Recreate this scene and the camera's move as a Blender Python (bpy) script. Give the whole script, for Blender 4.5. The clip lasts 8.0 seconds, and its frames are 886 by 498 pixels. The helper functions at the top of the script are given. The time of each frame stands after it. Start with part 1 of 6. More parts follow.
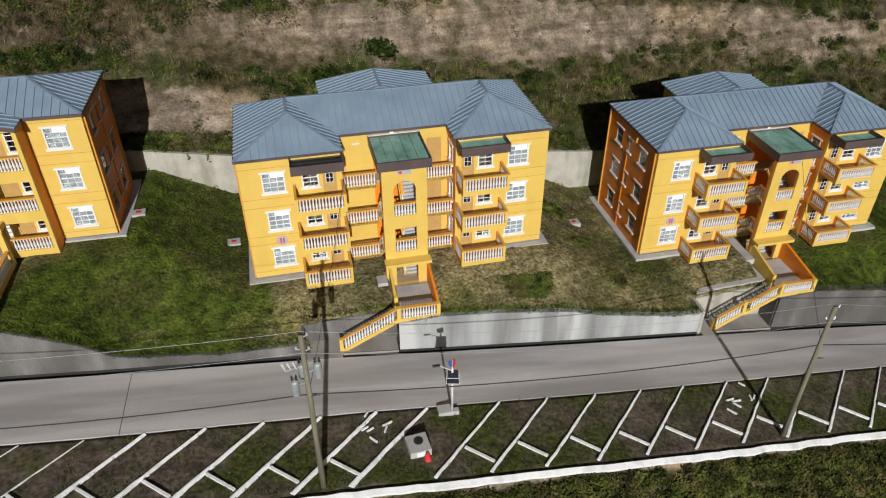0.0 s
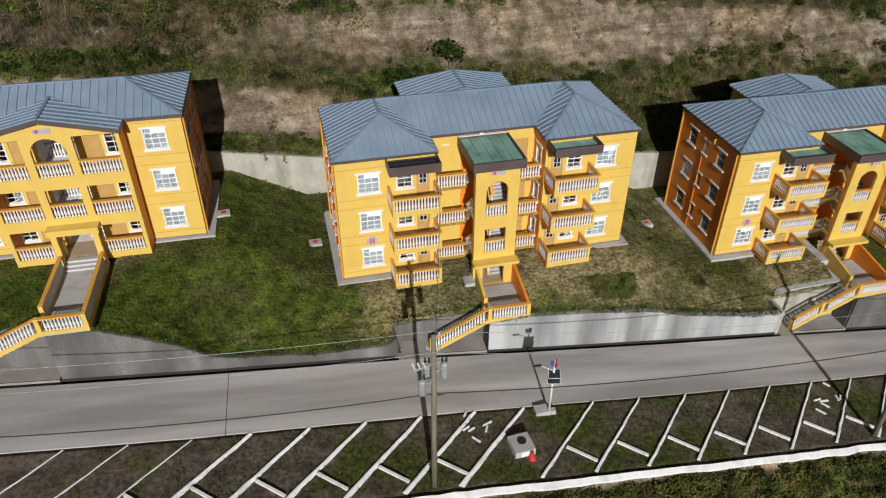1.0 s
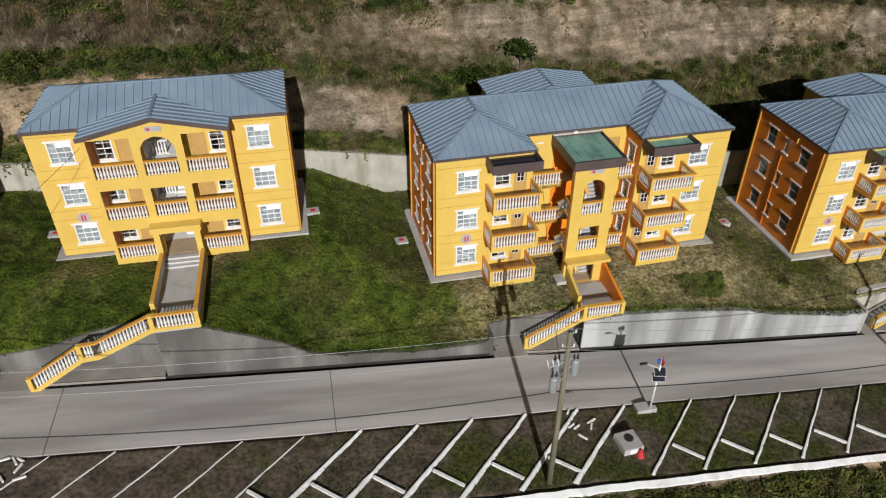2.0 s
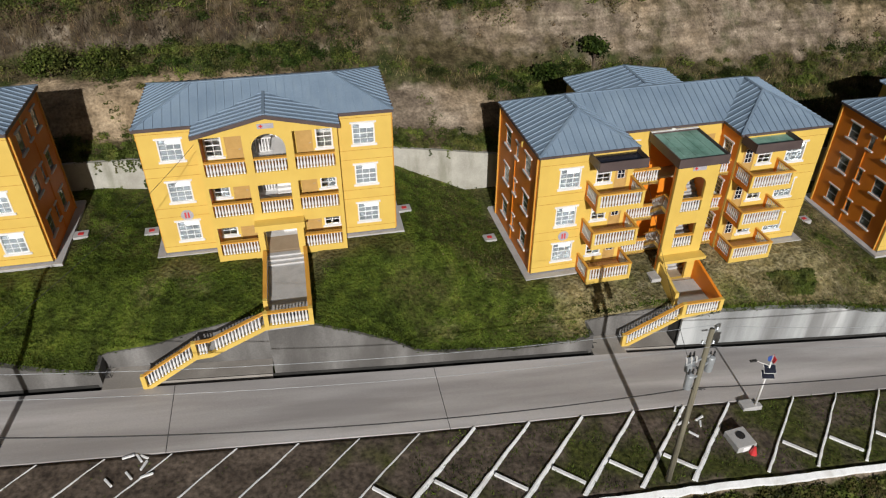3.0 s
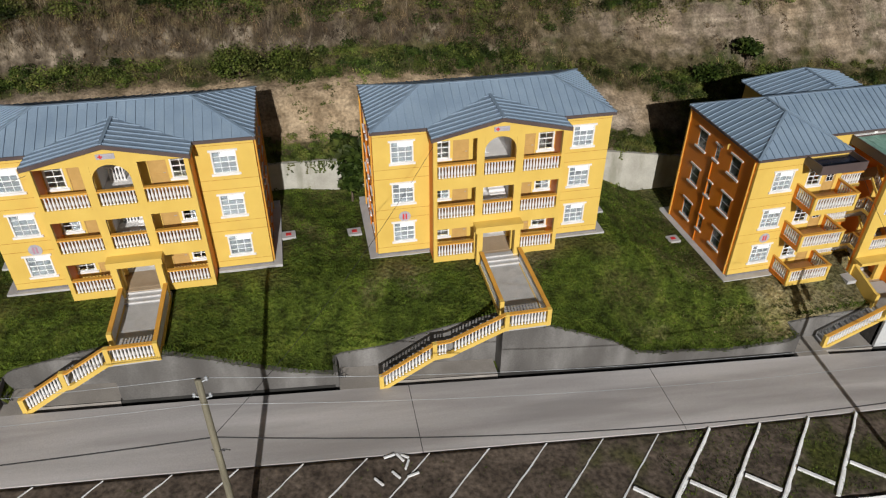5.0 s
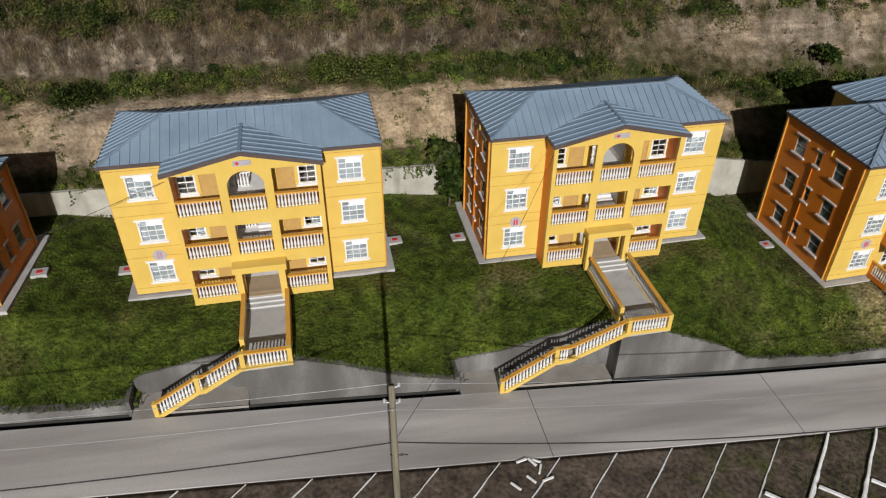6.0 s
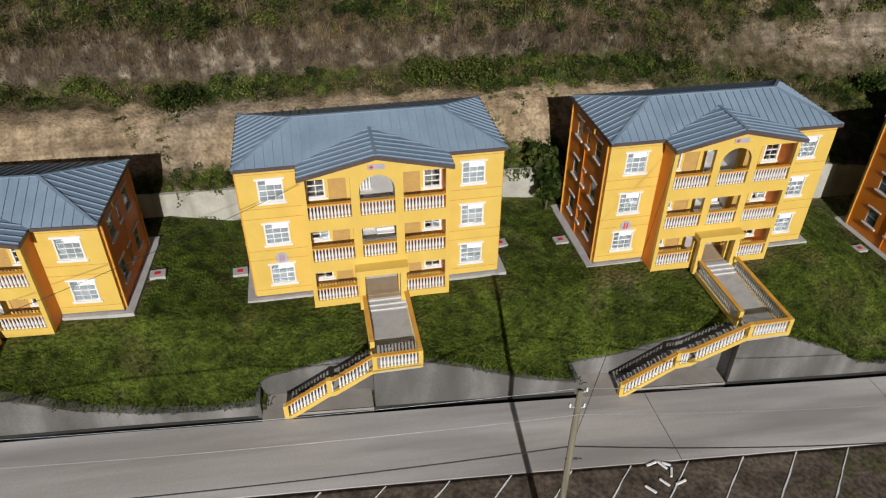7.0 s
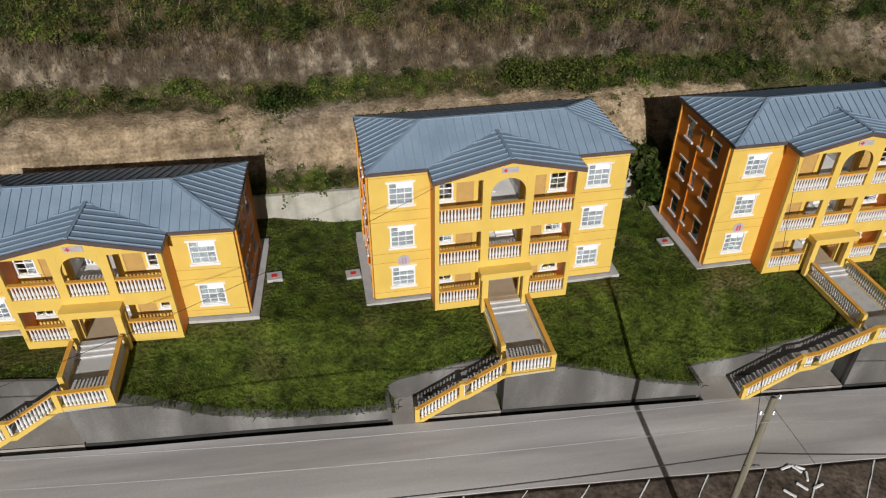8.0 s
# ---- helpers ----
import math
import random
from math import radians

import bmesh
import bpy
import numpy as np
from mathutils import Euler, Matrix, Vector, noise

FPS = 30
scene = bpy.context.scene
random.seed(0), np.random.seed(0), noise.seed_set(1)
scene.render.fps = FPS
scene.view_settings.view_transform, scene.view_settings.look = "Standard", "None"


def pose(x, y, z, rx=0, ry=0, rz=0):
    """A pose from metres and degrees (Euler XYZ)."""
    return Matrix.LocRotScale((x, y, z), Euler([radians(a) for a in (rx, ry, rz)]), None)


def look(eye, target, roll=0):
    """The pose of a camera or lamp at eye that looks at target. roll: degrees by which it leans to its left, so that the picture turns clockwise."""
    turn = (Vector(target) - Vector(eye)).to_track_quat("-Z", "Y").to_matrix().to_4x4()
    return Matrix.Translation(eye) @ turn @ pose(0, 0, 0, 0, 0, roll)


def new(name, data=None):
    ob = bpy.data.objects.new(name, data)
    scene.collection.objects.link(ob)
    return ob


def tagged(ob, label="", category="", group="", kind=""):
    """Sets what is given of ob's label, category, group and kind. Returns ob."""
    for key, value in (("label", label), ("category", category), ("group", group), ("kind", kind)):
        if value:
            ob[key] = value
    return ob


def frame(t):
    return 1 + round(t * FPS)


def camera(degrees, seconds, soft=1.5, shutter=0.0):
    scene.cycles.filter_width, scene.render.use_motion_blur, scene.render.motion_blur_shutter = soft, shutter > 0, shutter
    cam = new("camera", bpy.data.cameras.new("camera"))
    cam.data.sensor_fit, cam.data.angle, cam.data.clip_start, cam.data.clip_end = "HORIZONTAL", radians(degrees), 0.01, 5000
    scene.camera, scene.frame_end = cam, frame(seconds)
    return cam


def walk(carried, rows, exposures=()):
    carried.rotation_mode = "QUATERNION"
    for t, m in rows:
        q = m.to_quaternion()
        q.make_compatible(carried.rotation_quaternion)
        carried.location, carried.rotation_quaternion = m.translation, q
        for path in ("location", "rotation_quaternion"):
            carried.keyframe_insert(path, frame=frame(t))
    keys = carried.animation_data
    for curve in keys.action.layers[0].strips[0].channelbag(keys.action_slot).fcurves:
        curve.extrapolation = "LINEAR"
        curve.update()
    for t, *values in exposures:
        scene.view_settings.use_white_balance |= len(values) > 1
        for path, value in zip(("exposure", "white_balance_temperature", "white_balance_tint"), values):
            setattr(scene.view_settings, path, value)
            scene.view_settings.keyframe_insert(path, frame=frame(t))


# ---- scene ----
cam = camera(63.99, 8.0, soft=1.2)
PATH = [
    (0, (26.942, -42.818, 26.334), (27.2734, -41.2178, 25.1803), 0.00),
    (0.5, (23.997, -42.267, 26.346), (24.3318, -40.6680, 25.1931), 0.09),
    (1, (20.986, -41.760, 26.372), (21.3246, -40.1589, 25.2221), 0.18),
    (1.5, (17.970, -41.260, 26.377), (18.3079, -39.6589, 25.2272), 0.27),
    (3, (8.783, -39.380, 26.291), (9.1134, -37.7825, 25.1345), 0.15),
    (3.5, (5.628, -38.810, 26.261), (5.9569, -37.2123, 25.1034), 0.14),
    (4, (2.439, -38.198, 26.340), (2.7624, -36.6013, 25.1800), 0.13),
    (5.5, (-7.701, -36.217, 26.869), (-7.3755, -34.6237, 25.7046), 0.31),
    (6, (-11.038, -35.644, 27.018), (-10.7158, -34.0465, 25.8589), 0.31),
    (6.5, (-14.373, -35.048, 27.168), (-14.0540, -33.4508, 26.0065), 0.31),
    (7, (-17.733, -34.378, 27.335), (-17.4173, -32.7809, 26.1730), 0.42),
    (7.5, (-21.098, -33.578, 27.476), (-20.7845, -31.9852, 26.3078), 0.42),
    (8, (-24.480, -32.741, 27.558), (-24.1705, -31.1500, 26.3862), 0.32),
]
walk(cam, [(t, look(eye, target, roll)) for t, eye, target, roll in PATH])
# ---- light ----
SUN_EL, SUN_AZ = 24.6, -4.8   # degrees above the horizon; degrees towards -x from the -y direction
world = bpy.data.worlds.new("sky")
scene.world = world
world.use_nodes = True
wn = world.node_tree.nodes
sky = wn.new("ShaderNodeTexSky")
sky.sky_type = "NISHITA"
sky.sun_disc = False
sky.dust_density = 4.0
sky.ozone_density = 0.5
sky.sun_elevation = radians(SUN_EL)
sky.sun_rotation = radians(180 - SUN_AZ)
wn["Background"].inputs["Strength"].default_value = 0.0175
world.node_tree.links.new(sky.outputs["Color"], wn["Background"].inputs["Color"])
sun = new("sun", bpy.data.lights.new("sun", "SUN"))
sun.data.energy = 4.25
sun.data.angle = radians(0.53)
sun.data.color = (1.0, 0.97, 0.93)
sun_from = Vector((math.sin(radians(SUN_AZ)) * math.cos(radians(SUN_EL)), -math.cos(radians(SUN_AZ)) * math.cos(radians(SUN_EL)), math.sin(radians(SUN_EL))))
sun.matrix_world = look(sun_from * 120, (0, 0, 0))


# ---- materials ----
def material(name, rough=0.7, metal=0.0):
    m = bpy.data.materials.new(name)
    m.use_nodes = True
    b = m.node_tree.nodes["Principled BSDF"]
    b.inputs["Roughness"].default_value = rough
    b.inputs["Metallic"].default_value = metal
    return m, m.node_tree.nodes, m.node_tree.links, b


def noise_node(nodes, links, scale, detail=4.0, stretch=(1, 1, 1), coords="Object"):
    tc = nodes.new("ShaderNodeTexCoord")
    mp = nodes.new("ShaderNodeMapping")
    mp.inputs["Scale"].default_value = stretch
    nz = nodes.new("ShaderNodeTexNoise")
    nz.inputs["Scale"].default_value = scale
    nz.inputs["Detail"].default_value = detail
    links.new(tc.outputs[coords], mp.inputs["Vector"])
    links.new(mp.outputs["Vector"], nz.inputs["Vector"])
    return nz.outputs["Fac"]


def ramp(nodes, links, fac, stops):
    r = nodes.new("ShaderNodeValToRGB")
    e = r.color_ramp.elements
    e[0].position, e[0].color = stops[0][0], (*stops[0][1], 1)
    e[1].position, e[1].color = stops[-1][0], (*stops[-1][1], 1)
    for p, c in stops[1:-1]:
        s = e.new(p)
        s.color = (*c, 1)
    links.new(fac, r.inputs["Fac"])
    return r.outputs["Color"]


def mix(nodes, links, fac, a, b, mode="MIX"):
    m = nodes.new("ShaderNodeMix")
    m.data_type = "RGBA"
    m.blend_type = mode
    for k, v in ((0, fac), (6, a), (7, b)):
        if isinstance(v, (int, float)):
            m.inputs[k].default_value = v
        elif isinstance(v, tuple):
            m.inputs[k].default_value = (*v, 1)
        else:
            links.new(v, m.inputs[k])
    return m.outputs[2]


def bump(nodes, links, bsdf, height, strength=0.3, distance=0.02):
    b = nodes.new("ShaderNodeBump")
    b.inputs["Strength"].default_value = strength
    b.inputs["Distance"].default_value = distance
    links.new(height, b.inputs["Height"])
    links.new(b.outputs["Normal"], bsdf.inputs["Normal"])


def surface(name, stops, scale=2.0, rough=0.7, metal=0.0, stretch=(1, 1, 1), fine=30.0, fine_amount=0.25, relief=0.25, depth=0.01, coords="Object", stain=0.0, stain_colour=(0.1, 0.09, 0.08), stain_scale=0.6, stain_stretch=(1, 1, 1)):
    """Two scales of variation, optional stains, and a fine relief."""
    m, n, l, b = material(name, rough, metal)
    base = ramp(n, l, noise_node(n, l, scale, 5.0, stretch, coords), stops)
    f = noise_node(n, l, fine, 3.0, (1, 1, 1), coords)
    dark = ramp(n, l, f, [(0.3, (1 - fine_amount,) * 3), (0.7, (1 + fine_amount * 0.3,) * 3)])
    col = mix(n, l, 1.0, base, dark, "MULTIPLY")
    if stain:
        s = noise_node(n, l, stain_scale, 6.0, stain_stretch, coords)
        mask = ramp(n, l, s, [(0.5, (0, 0, 0)), (0.68, (stain,) * 3)])
        col = mix(n, l, mask, col, stain_colour)
    l.new(col, b.inputs["Base Color"])
    bump(n, l, b, f, relief, depth)
    return m


YELLOW = surface("yellow_paint", [(0.3, (0.630, 0.430, 0.092)), (0.7, (0.690, 0.488, 0.112))], 0.7, 0.55, fine=60, fine_amount=0.06, relief=0.08, stain=0.16, stain_colour=(0.53, 0.35, 0.09), stain_scale=0.9, stain_stretch=(1.6, 1.6, 0.25))
# YELLOW's look on walls turned from the sun; shade is in the colour
SHADE_ORANGE = surface("shaded_yellow_paint", [(0.3, (0.76, 0.225, 0.012)), (0.7, (0.82, 0.26, 0.016))], 0.9, 0.55, fine=60, fine_amount=0.06, relief=0.08, stain=0.12, stain_colour=(0.6, 0.17, 0.01), stain_scale=0.7, stain_stretch=(1.6, 1.6, 0.25))
COPING = surface("coping_paint", [(0.3, (0.62, 0.31, 0.05)), (0.7, (0.69, 0.36, 0.06))], 0.9, 0.55, fine=60, fine_amount=0.08, relief=0.08)
FLOORGREY = surface("balcony_tile", [(0.3, (0.36, 0.185, 0.07)), (0.7, (0.46, 0.245, 0.095))], 1.5, 0.6, fine=12, fine_amount=0.15)
WHITE = surface("white_paint", [(0.3, (0.68, 0.68, 0.68)), (0.7, (0.77, 0.77, 0.77))], 1.5, 0.5, fine=50, fine_amount=0.06, relief=0.05)
ROOF = surface("roof_steel", [(0.3, (0.175, 0.242, 0.328)), (0.7, (0.232, 0.310, 0.405))], 0.5, 0.38, 0.0, fine=14, fine_amount=0.12, relief=0.04, stain=0.2, stain_colour=(0.26, 0.33, 0.38), stain_scale=1.4, stain_stretch=(2, 0.5, 1))
FASCIA = surface("fascia_brown", [(0.3, (0.075, 0.055, 0.055)), (0.7, (0.10, 0.075, 0.072))], 1.0, 0.5, fine=30, fine_amount=0.1)
TRAY = surface("green_glazing", [(0.38, (0.19, 0.37, 0.30)), (0.62, (0.31, 0.52, 0.44))], 0.8, 0.22, stretch=(1, 0.5, 1), fine=8, fine_amount=0.15, stain=0.6, stain_colour=(0.05, 0.08, 0.06), stain_scale=0.55)
PLINTH = surface("plinth_grey", [(0.3, (0.16, 0.16, 0.18)), (0.7, (0.22, 0.22, 0.24))], 1.2, 0.8, fine=25)
CONCRETE = surface("concrete", [(0.3, (0.27, 0.25, 0.23)), (0.7, (0.37, 0.345, 0.315))], 0.7, 0.85, fine=18, fine_amount=0.18, stain=0.45, stain_colour=(0.16, 0.145, 0.13), stain_scale=0.5)
WALKWAY = surface("walkway_concrete", [(0.35, (0.38, 0.38, 0.385)), (0.65, (0.52, 0.52, 0.525))], 0.9, 0.85, fine=20, fine_amount=0.15, stain=0.45, stain_colour=(0.22, 0.215, 0.21), stain_scale=0.9)
WALLPALE = surface("pale_retaining_concrete", [(0.34, (0.25, 0.262, 0.268)), (0.5, (0.36, 0.376, 0.385)), (0.62, (0.48, 0.498, 0.508))], 0.5, 0.8, stretch=(0.9, 0.9, 0.12), fine=12, fine_amount=0.12, stain=0.7, stain_colour=(0.13, 0.13, 0.13), stain_scale=0.5, stain_stretch=(1.3, 1.3, 0.12))
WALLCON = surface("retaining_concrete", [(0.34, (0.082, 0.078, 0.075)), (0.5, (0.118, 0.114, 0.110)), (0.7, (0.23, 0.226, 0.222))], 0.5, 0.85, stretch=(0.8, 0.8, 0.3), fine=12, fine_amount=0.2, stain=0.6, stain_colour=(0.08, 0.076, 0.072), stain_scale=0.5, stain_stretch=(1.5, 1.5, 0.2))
BACKWALL = surface("pale_concrete", [(0.3, (0.34, 0.33, 0.29)), (0.7, (0.46, 0.45, 0.40))], 0.9, 0.85, fine=14, fine_amount=0.15, stain=0.6, stain_colour=(0.18, 0.18, 0.13), stain_scale=0.7, stain_stretch=(1.6, 1.6, 0.35))
ROADM = surface("road_concrete", [(0.34, (0.31, 0.295, 0.292)), (0.5, (0.42, 0.402, 0.40)), (0.66, (0.53, 0.512, 0.512))], 0.55, 0.88, stretch=(0.06, 1.0, 1), fine=16, fine_amount=0.14, stain=0.6, stain_colour=(0.26, 0.245, 0.24), stain_scale=0.42, stain_stretch=(0.16, 1.5, 1))
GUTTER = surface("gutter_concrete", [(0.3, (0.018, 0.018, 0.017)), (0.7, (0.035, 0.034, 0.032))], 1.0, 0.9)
DOORM = surface("door_tan", [(0.3, (0.44, 0.27, 0.085)), (0.7, (0.51, 0.32, 0.11))], 2.0, 0.5, fine=40, fine_amount=0.1, relief=0.05)
TILEM = surface("porch_tile", [(0.3, (0.40, 0.31, 0.21)), (0.7, (0.46, 0.36, 0.25))], 1.5, 0.6, fine=12, fine_amount=0.1)
INNER = surface("inner_plaster", [(0.3, (0.74, 0.73, 0.72)), (0.7, (0.82, 0.81, 0.80))], 1.0, 0.8)
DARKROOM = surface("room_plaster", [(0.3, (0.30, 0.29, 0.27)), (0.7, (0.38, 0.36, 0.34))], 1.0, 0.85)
CURTAIN = surface("curtain_cloth", [(0.3, (0.115, 0.125, 0.137)), (0.7, (0.15, 0.162, 0.178))], 0.8, 0.9, stretch=(1, 1, 0.5))
GROOVE = surface("groove_dark", [(0.3, (0.40, 0.17, 0.02)), (0.7, (0.5, 0.23, 0.03))], 2.0, 0.8)
STEEL = surface("galvanised_steel", [(0.3, (0.36, 0.39, 0.42)), (0.7, (0.48, 0.51, 0.54))], 3.0, 0.45, 0.4, fine=20, fine_amount=0.15)
POLEM = surface("pole_wood", [(0.25, (0.11, 0.10, 0.072)), (0.75, (0.25, 0.23, 0.165))], 3.0, 0.85, stretch=(3, 3, 0.15), fine=30, fine_amount=0.25)
BLACK = surface("black_rubber", [(0.3, (0.015, 0.015, 0.016)), (0.7, (0.03, 0.03, 0.032))], 4.0, 0.6)
PANELM = surface("solar_panel_dark", [(0.3, (0.012, 0.014, 0.022)), (0.7, (0.02, 0.024, 0.04))], 4.0, 0.2)
RED = surface("red_paint", [(0.3, (0.55, 0.03, 0.035)), (0.7, (0.65, 0.045, 0.05))], 3.0, 0.5)
BLUE = surface("blue_paint", [(0.3, (0.04, 0.10, 0.38)), (0.7, (0.06, 0.14, 0.46))], 3.0, 0.5)
FADED = surface("faded_red_paint", [(0.3, (0.42, 0.22, 0.30)), (0.7, (0.50, 0.28, 0.36))], 3.0, 0.6)
SIGNGREY = surface("sign_grey", [(0.3, (0.36, 0.35, 0.40)), (0.7, (0.46, 0.45, 0.50))], 4.0, 0.6)
LINEM = surface("line_white", [(0.3, (0.74, 0.76, 0.78)), (0.7, (0.84, 0.86, 0.88))], 2.5, 0.6, fine=14, fine_amount=0.1, stain=0.3, stain_colour=(0.30, 0.27, 0.22), stain_scale=1.3)
BARK = surface("bark", [(0.3, (0.07, 0.05, 0.035)), (0.7, (0.14, 0.105, 0.075))], 4.0, 0.9, fine=30)

GLASS, gn, gl, gb = material("window_glass", 0.03)
gb.inputs["Base Color"].default_value = (0.85, 0.9, 0.9, 1)
gb.inputs["Transmission Weight"].default_value = 1.0
gb.inputs["IOR"].default_value = 1.45


def leaf_material(name, stops, rough=0.6, dry=0.0):
    m, n, l, b = material(name, rough)
    geo = n.new("ShaderNodeNewGeometry")
    base = ramp(n, l, geo.outputs["Random Per Island"], stops)
    big = ramp(n, l, noise_node(n, l, 0.22, 4.0), [(0.3, (0.6, 0.6, 0.6)), (0.7, (1.25, 1.25, 1.25))])
    clump = ramp(n, l, noise_node(n, l, 1.1, 5.0), [(0.36, (0.32, 0.32, 0.32)), (0.5, (0.9, 0.9, 0.9)), (0.64, (1.45, 1.4, 1.25))])
    if dry:
        base = mix(n, l, ramp(n, l, noise_node(n, l, 0.55, 5.0), [(0.46, (0, 0, 0)), (0.64, (dry,) * 3)]), base, (0.098, 0.074, 0.036))
    col = mix(n, l, 1.0, mix(n, l, 1.0, base, big, "MULTIPLY"), clump, "MULTIPLY")
    l.new(col, b.inputs["Base Color"])
    b.inputs["Specular IOR Level"].default_value = 0.12
    return m


LEAF = leaf_material("leaf_green", [(0.0, (0.056, 0.082, 0.015)), (0.5, (0.080, 0.112, 0.020)), (1.0, (0.115, 0.142, 0.032))], dry=0.55)
LEAFDARK = leaf_material("leaf_dark_green", [(0.0, (0.018, 0.034, 0.006)), (0.6, (0.030, 0.052, 0.009)), (1.0, (0.048, 0.074, 0.013))], dry=0.25)
LEAFOLIVE = leaf_material("leaf_olive", [(0.0, (0.052, 0.056, 0.014)), (0.5, (0.082, 0.082, 0.022)), (1.0, (0.125, 0.115, 0.036))], dry=0.8)
LEAFBROWN = leaf_material("leaf_dry", [(0.0, (0.064, 0.044, 0.027)), (0.5, (0.115, 0.083, 0.053)), (1.0, (0.19, 0.145, 0.095))], 0.8)
STEMS = leaf_material("bare_stem", [(0.0, (0.10, 0.078, 0.058)), (0.5, (0.17, 0.135, 0.10)), (1.0, (0.26, 0.215, 0.165))], 0.9)
BLADE = leaf_material("grass_blade", [(0.0, (0.046, 0.074, 0.009)), (0.6, (0.066, 0.104, 0.013)), (1.0, (0.094, 0.130, 0.020))])
BLADEDRY = leaf_material("dry_grass_blade", [(0.0, (0.11, 0.088, 0.040)), (0.5, (0.18, 0.146, 0.072)), (1.0, (0.27, 0.225, 0.125))], 0.8)

# lawn: green with worn, yellowed and bare spots
LAWN, n_, l_, b_ = material("lawn", 0.95)
b_.inputs["Specular IOR Level"].default_value = 0.1
green = ramp(n_, l_, noise_node(n_, l_, 1.1, 6.0), [(0.32, (0.040, 0.052, 0.010)), (0.5, (0.062, 0.088, 0.014)), (0.68, (0.092, 0.120, 0.020))])
dry = ramp(n_, l_, noise_node(n_, l_, 1.6, 6.0), [(0.34, (0.14, 0.116, 0.058)), (0.5, (0.22, 0.186, 0.102)), (0.66, (0.32, 0.275, 0.168))])
tc_ = n_.new("ShaderNodeTexCoord")
sep_ = n_.new("ShaderNodeSeparateXYZ")
l_.new(tc_.outputs["Object"], sep_.inputs["Vector"])
mr_ = n_.new("ShaderNodeMapRange")
mr_.inputs["From Min"].default_value, mr_.inputs["From Max"].default_value = 15.0, 30.0
mr_.inputs["To Min"].default_value, mr_.inputs["To Max"].default_value = -0.115, 0.10
l_.new(sep_.outputs["X"], mr_.inputs["Value"])
add_ = n_.new("ShaderNodeMath")
l_.new(noise_node(n_, l_, 0.16, 7.0), add_.inputs[0])
far_ = n_.new("ShaderNodeMapRange")
far_.inputs["From Min"].default_value, far_.inputs["From Max"].default_value = 60.0, 64.0
far_.inputs["To Min"].default_value, far_.inputs["To Max"].default_value = 0.0, -0.25
l_.new(sep_.outputs["X"], far_.inputs["Value"])
sum_ = n_.new("ShaderNodeMath")
l_.new(mr_.outputs["Result"], sum_.inputs[0])
l_.new(far_.outputs["Result"], sum_.inputs[1])
l_.new(sum_.outputs["Value"], add_.inputs[1])
mask_ = ramp(n_, l_, add_.outputs["Value"], [(0.46, (0, 0, 0)), (0.64, (0.85,) * 3)])
col_ = mix(n_, l_, mask_, green, dry)
wide_ = ramp(n_, l_, noise_node(n_, l_, 0.38, 5.0), [(0.34, (0.58, 0.60, 0.6)), (0.5, (1.0,) * 3), (0.66, (1.35, 1.28, 1.2))])
col_ = mix(n_, l_, 1.0, col_, wide_, "MULTIPLY")
worn_ = n_.new("ShaderNodeMapRange")
worn_.inputs["From Min"].default_value, worn_.inputs["From Max"].default_value = -6.0, 3.0
worn_.inputs["To Min"].default_value, worn_.inputs["To Max"].default_value = -0.10, 0.06
l_.new(sep_.outputs["Y"], worn_.inputs["Value"])
thin_ = n_.new("ShaderNodeMath")
l_.new(noise_node(n_, l_, 0.3, 6.0), thin_.inputs[0])
l_.new(worn_.outputs["Result"], thin_.inputs[1])
col_ = mix(n_, l_, ramp(n_, l_, thin_.outputs["Value"], [(0.46, (0, 0, 0)), (0.62, (0.55,) * 3)]), col_, (0.080, 0.066, 0.029))
fine_ = noise_node(n_, l_, 4.5, 9.0)
col_ = mix(n_, l_, 1.0, col_, ramp(n_, l_, fine_, [(0.32, (0.5,) * 3), (0.5, (0.95,) * 3), (0.68, (1.4,) * 3)]), "MULTIPLY")
l_.new(col_, b_.inputs["Base Color"])
bump(n_, l_, b_, fine_, 1.0, 0.25)

# parking ground: brown earth with thin grass
PARK, n_, l_, b_ = material("parking_earth", 0.95)
b_.inputs["Specular IOR Level"].default_value = 0.2
earth = ramp(n_, l_, noise_node(n_, l_, 0.9, 7.0), [(0.3, (0.060, 0.047, 0.038)), (0.7, (0.150, 0.120, 0.096))])
green = ramp(n_, l_, noise_node(n_, l_, 2.0, 6.0), [(0.3, (0.034, 0.041, 0.010)), (0.7, (0.078, 0.086, 0.022))])
tc_ = n_.new("ShaderNodeTexCoord")
sep_ = n_.new("ShaderNodeSeparateXYZ")
l_.new(tc_.outputs["Object"], sep_.inputs["Vector"])
mr_ = n_.new("ShaderNodeMapRange")
mr_.inputs["From Min"].default_value, mr_.inputs["From Max"].default_value = -6.0, 16.0
mr_.inputs["To Min"].default_value, mr_.inputs["To Max"].default_value = -0.22, 0.01
l_.new(sep_.outputs["X"], mr_.inputs["Value"])
add_ = n_.new("ShaderNodeMath")
l_.new(noise_node(n_, l_, 0.3, 7.0), add_.inputs[0])
l_.new(mr_.outputs["Result"], add_.inputs[1])
col_ = mix(n_, l_, ramp(n_, l_, add_.outputs["Value"], [(0.44, (0, 0, 0)), (0.6, (1, 1, 1))]), earth, green)
fine_ = noise_node(n_, l_, 4.0, 9.0)
col_ = mix(n_, l_, 1.0, col_, ramp(n_, l_, fine_, [(0.32, (0.5,) * 3), (0.68, (1.4,) * 3)]), "MULTIPLY")
l_.new(col_, b_.inputs["Base Color"])
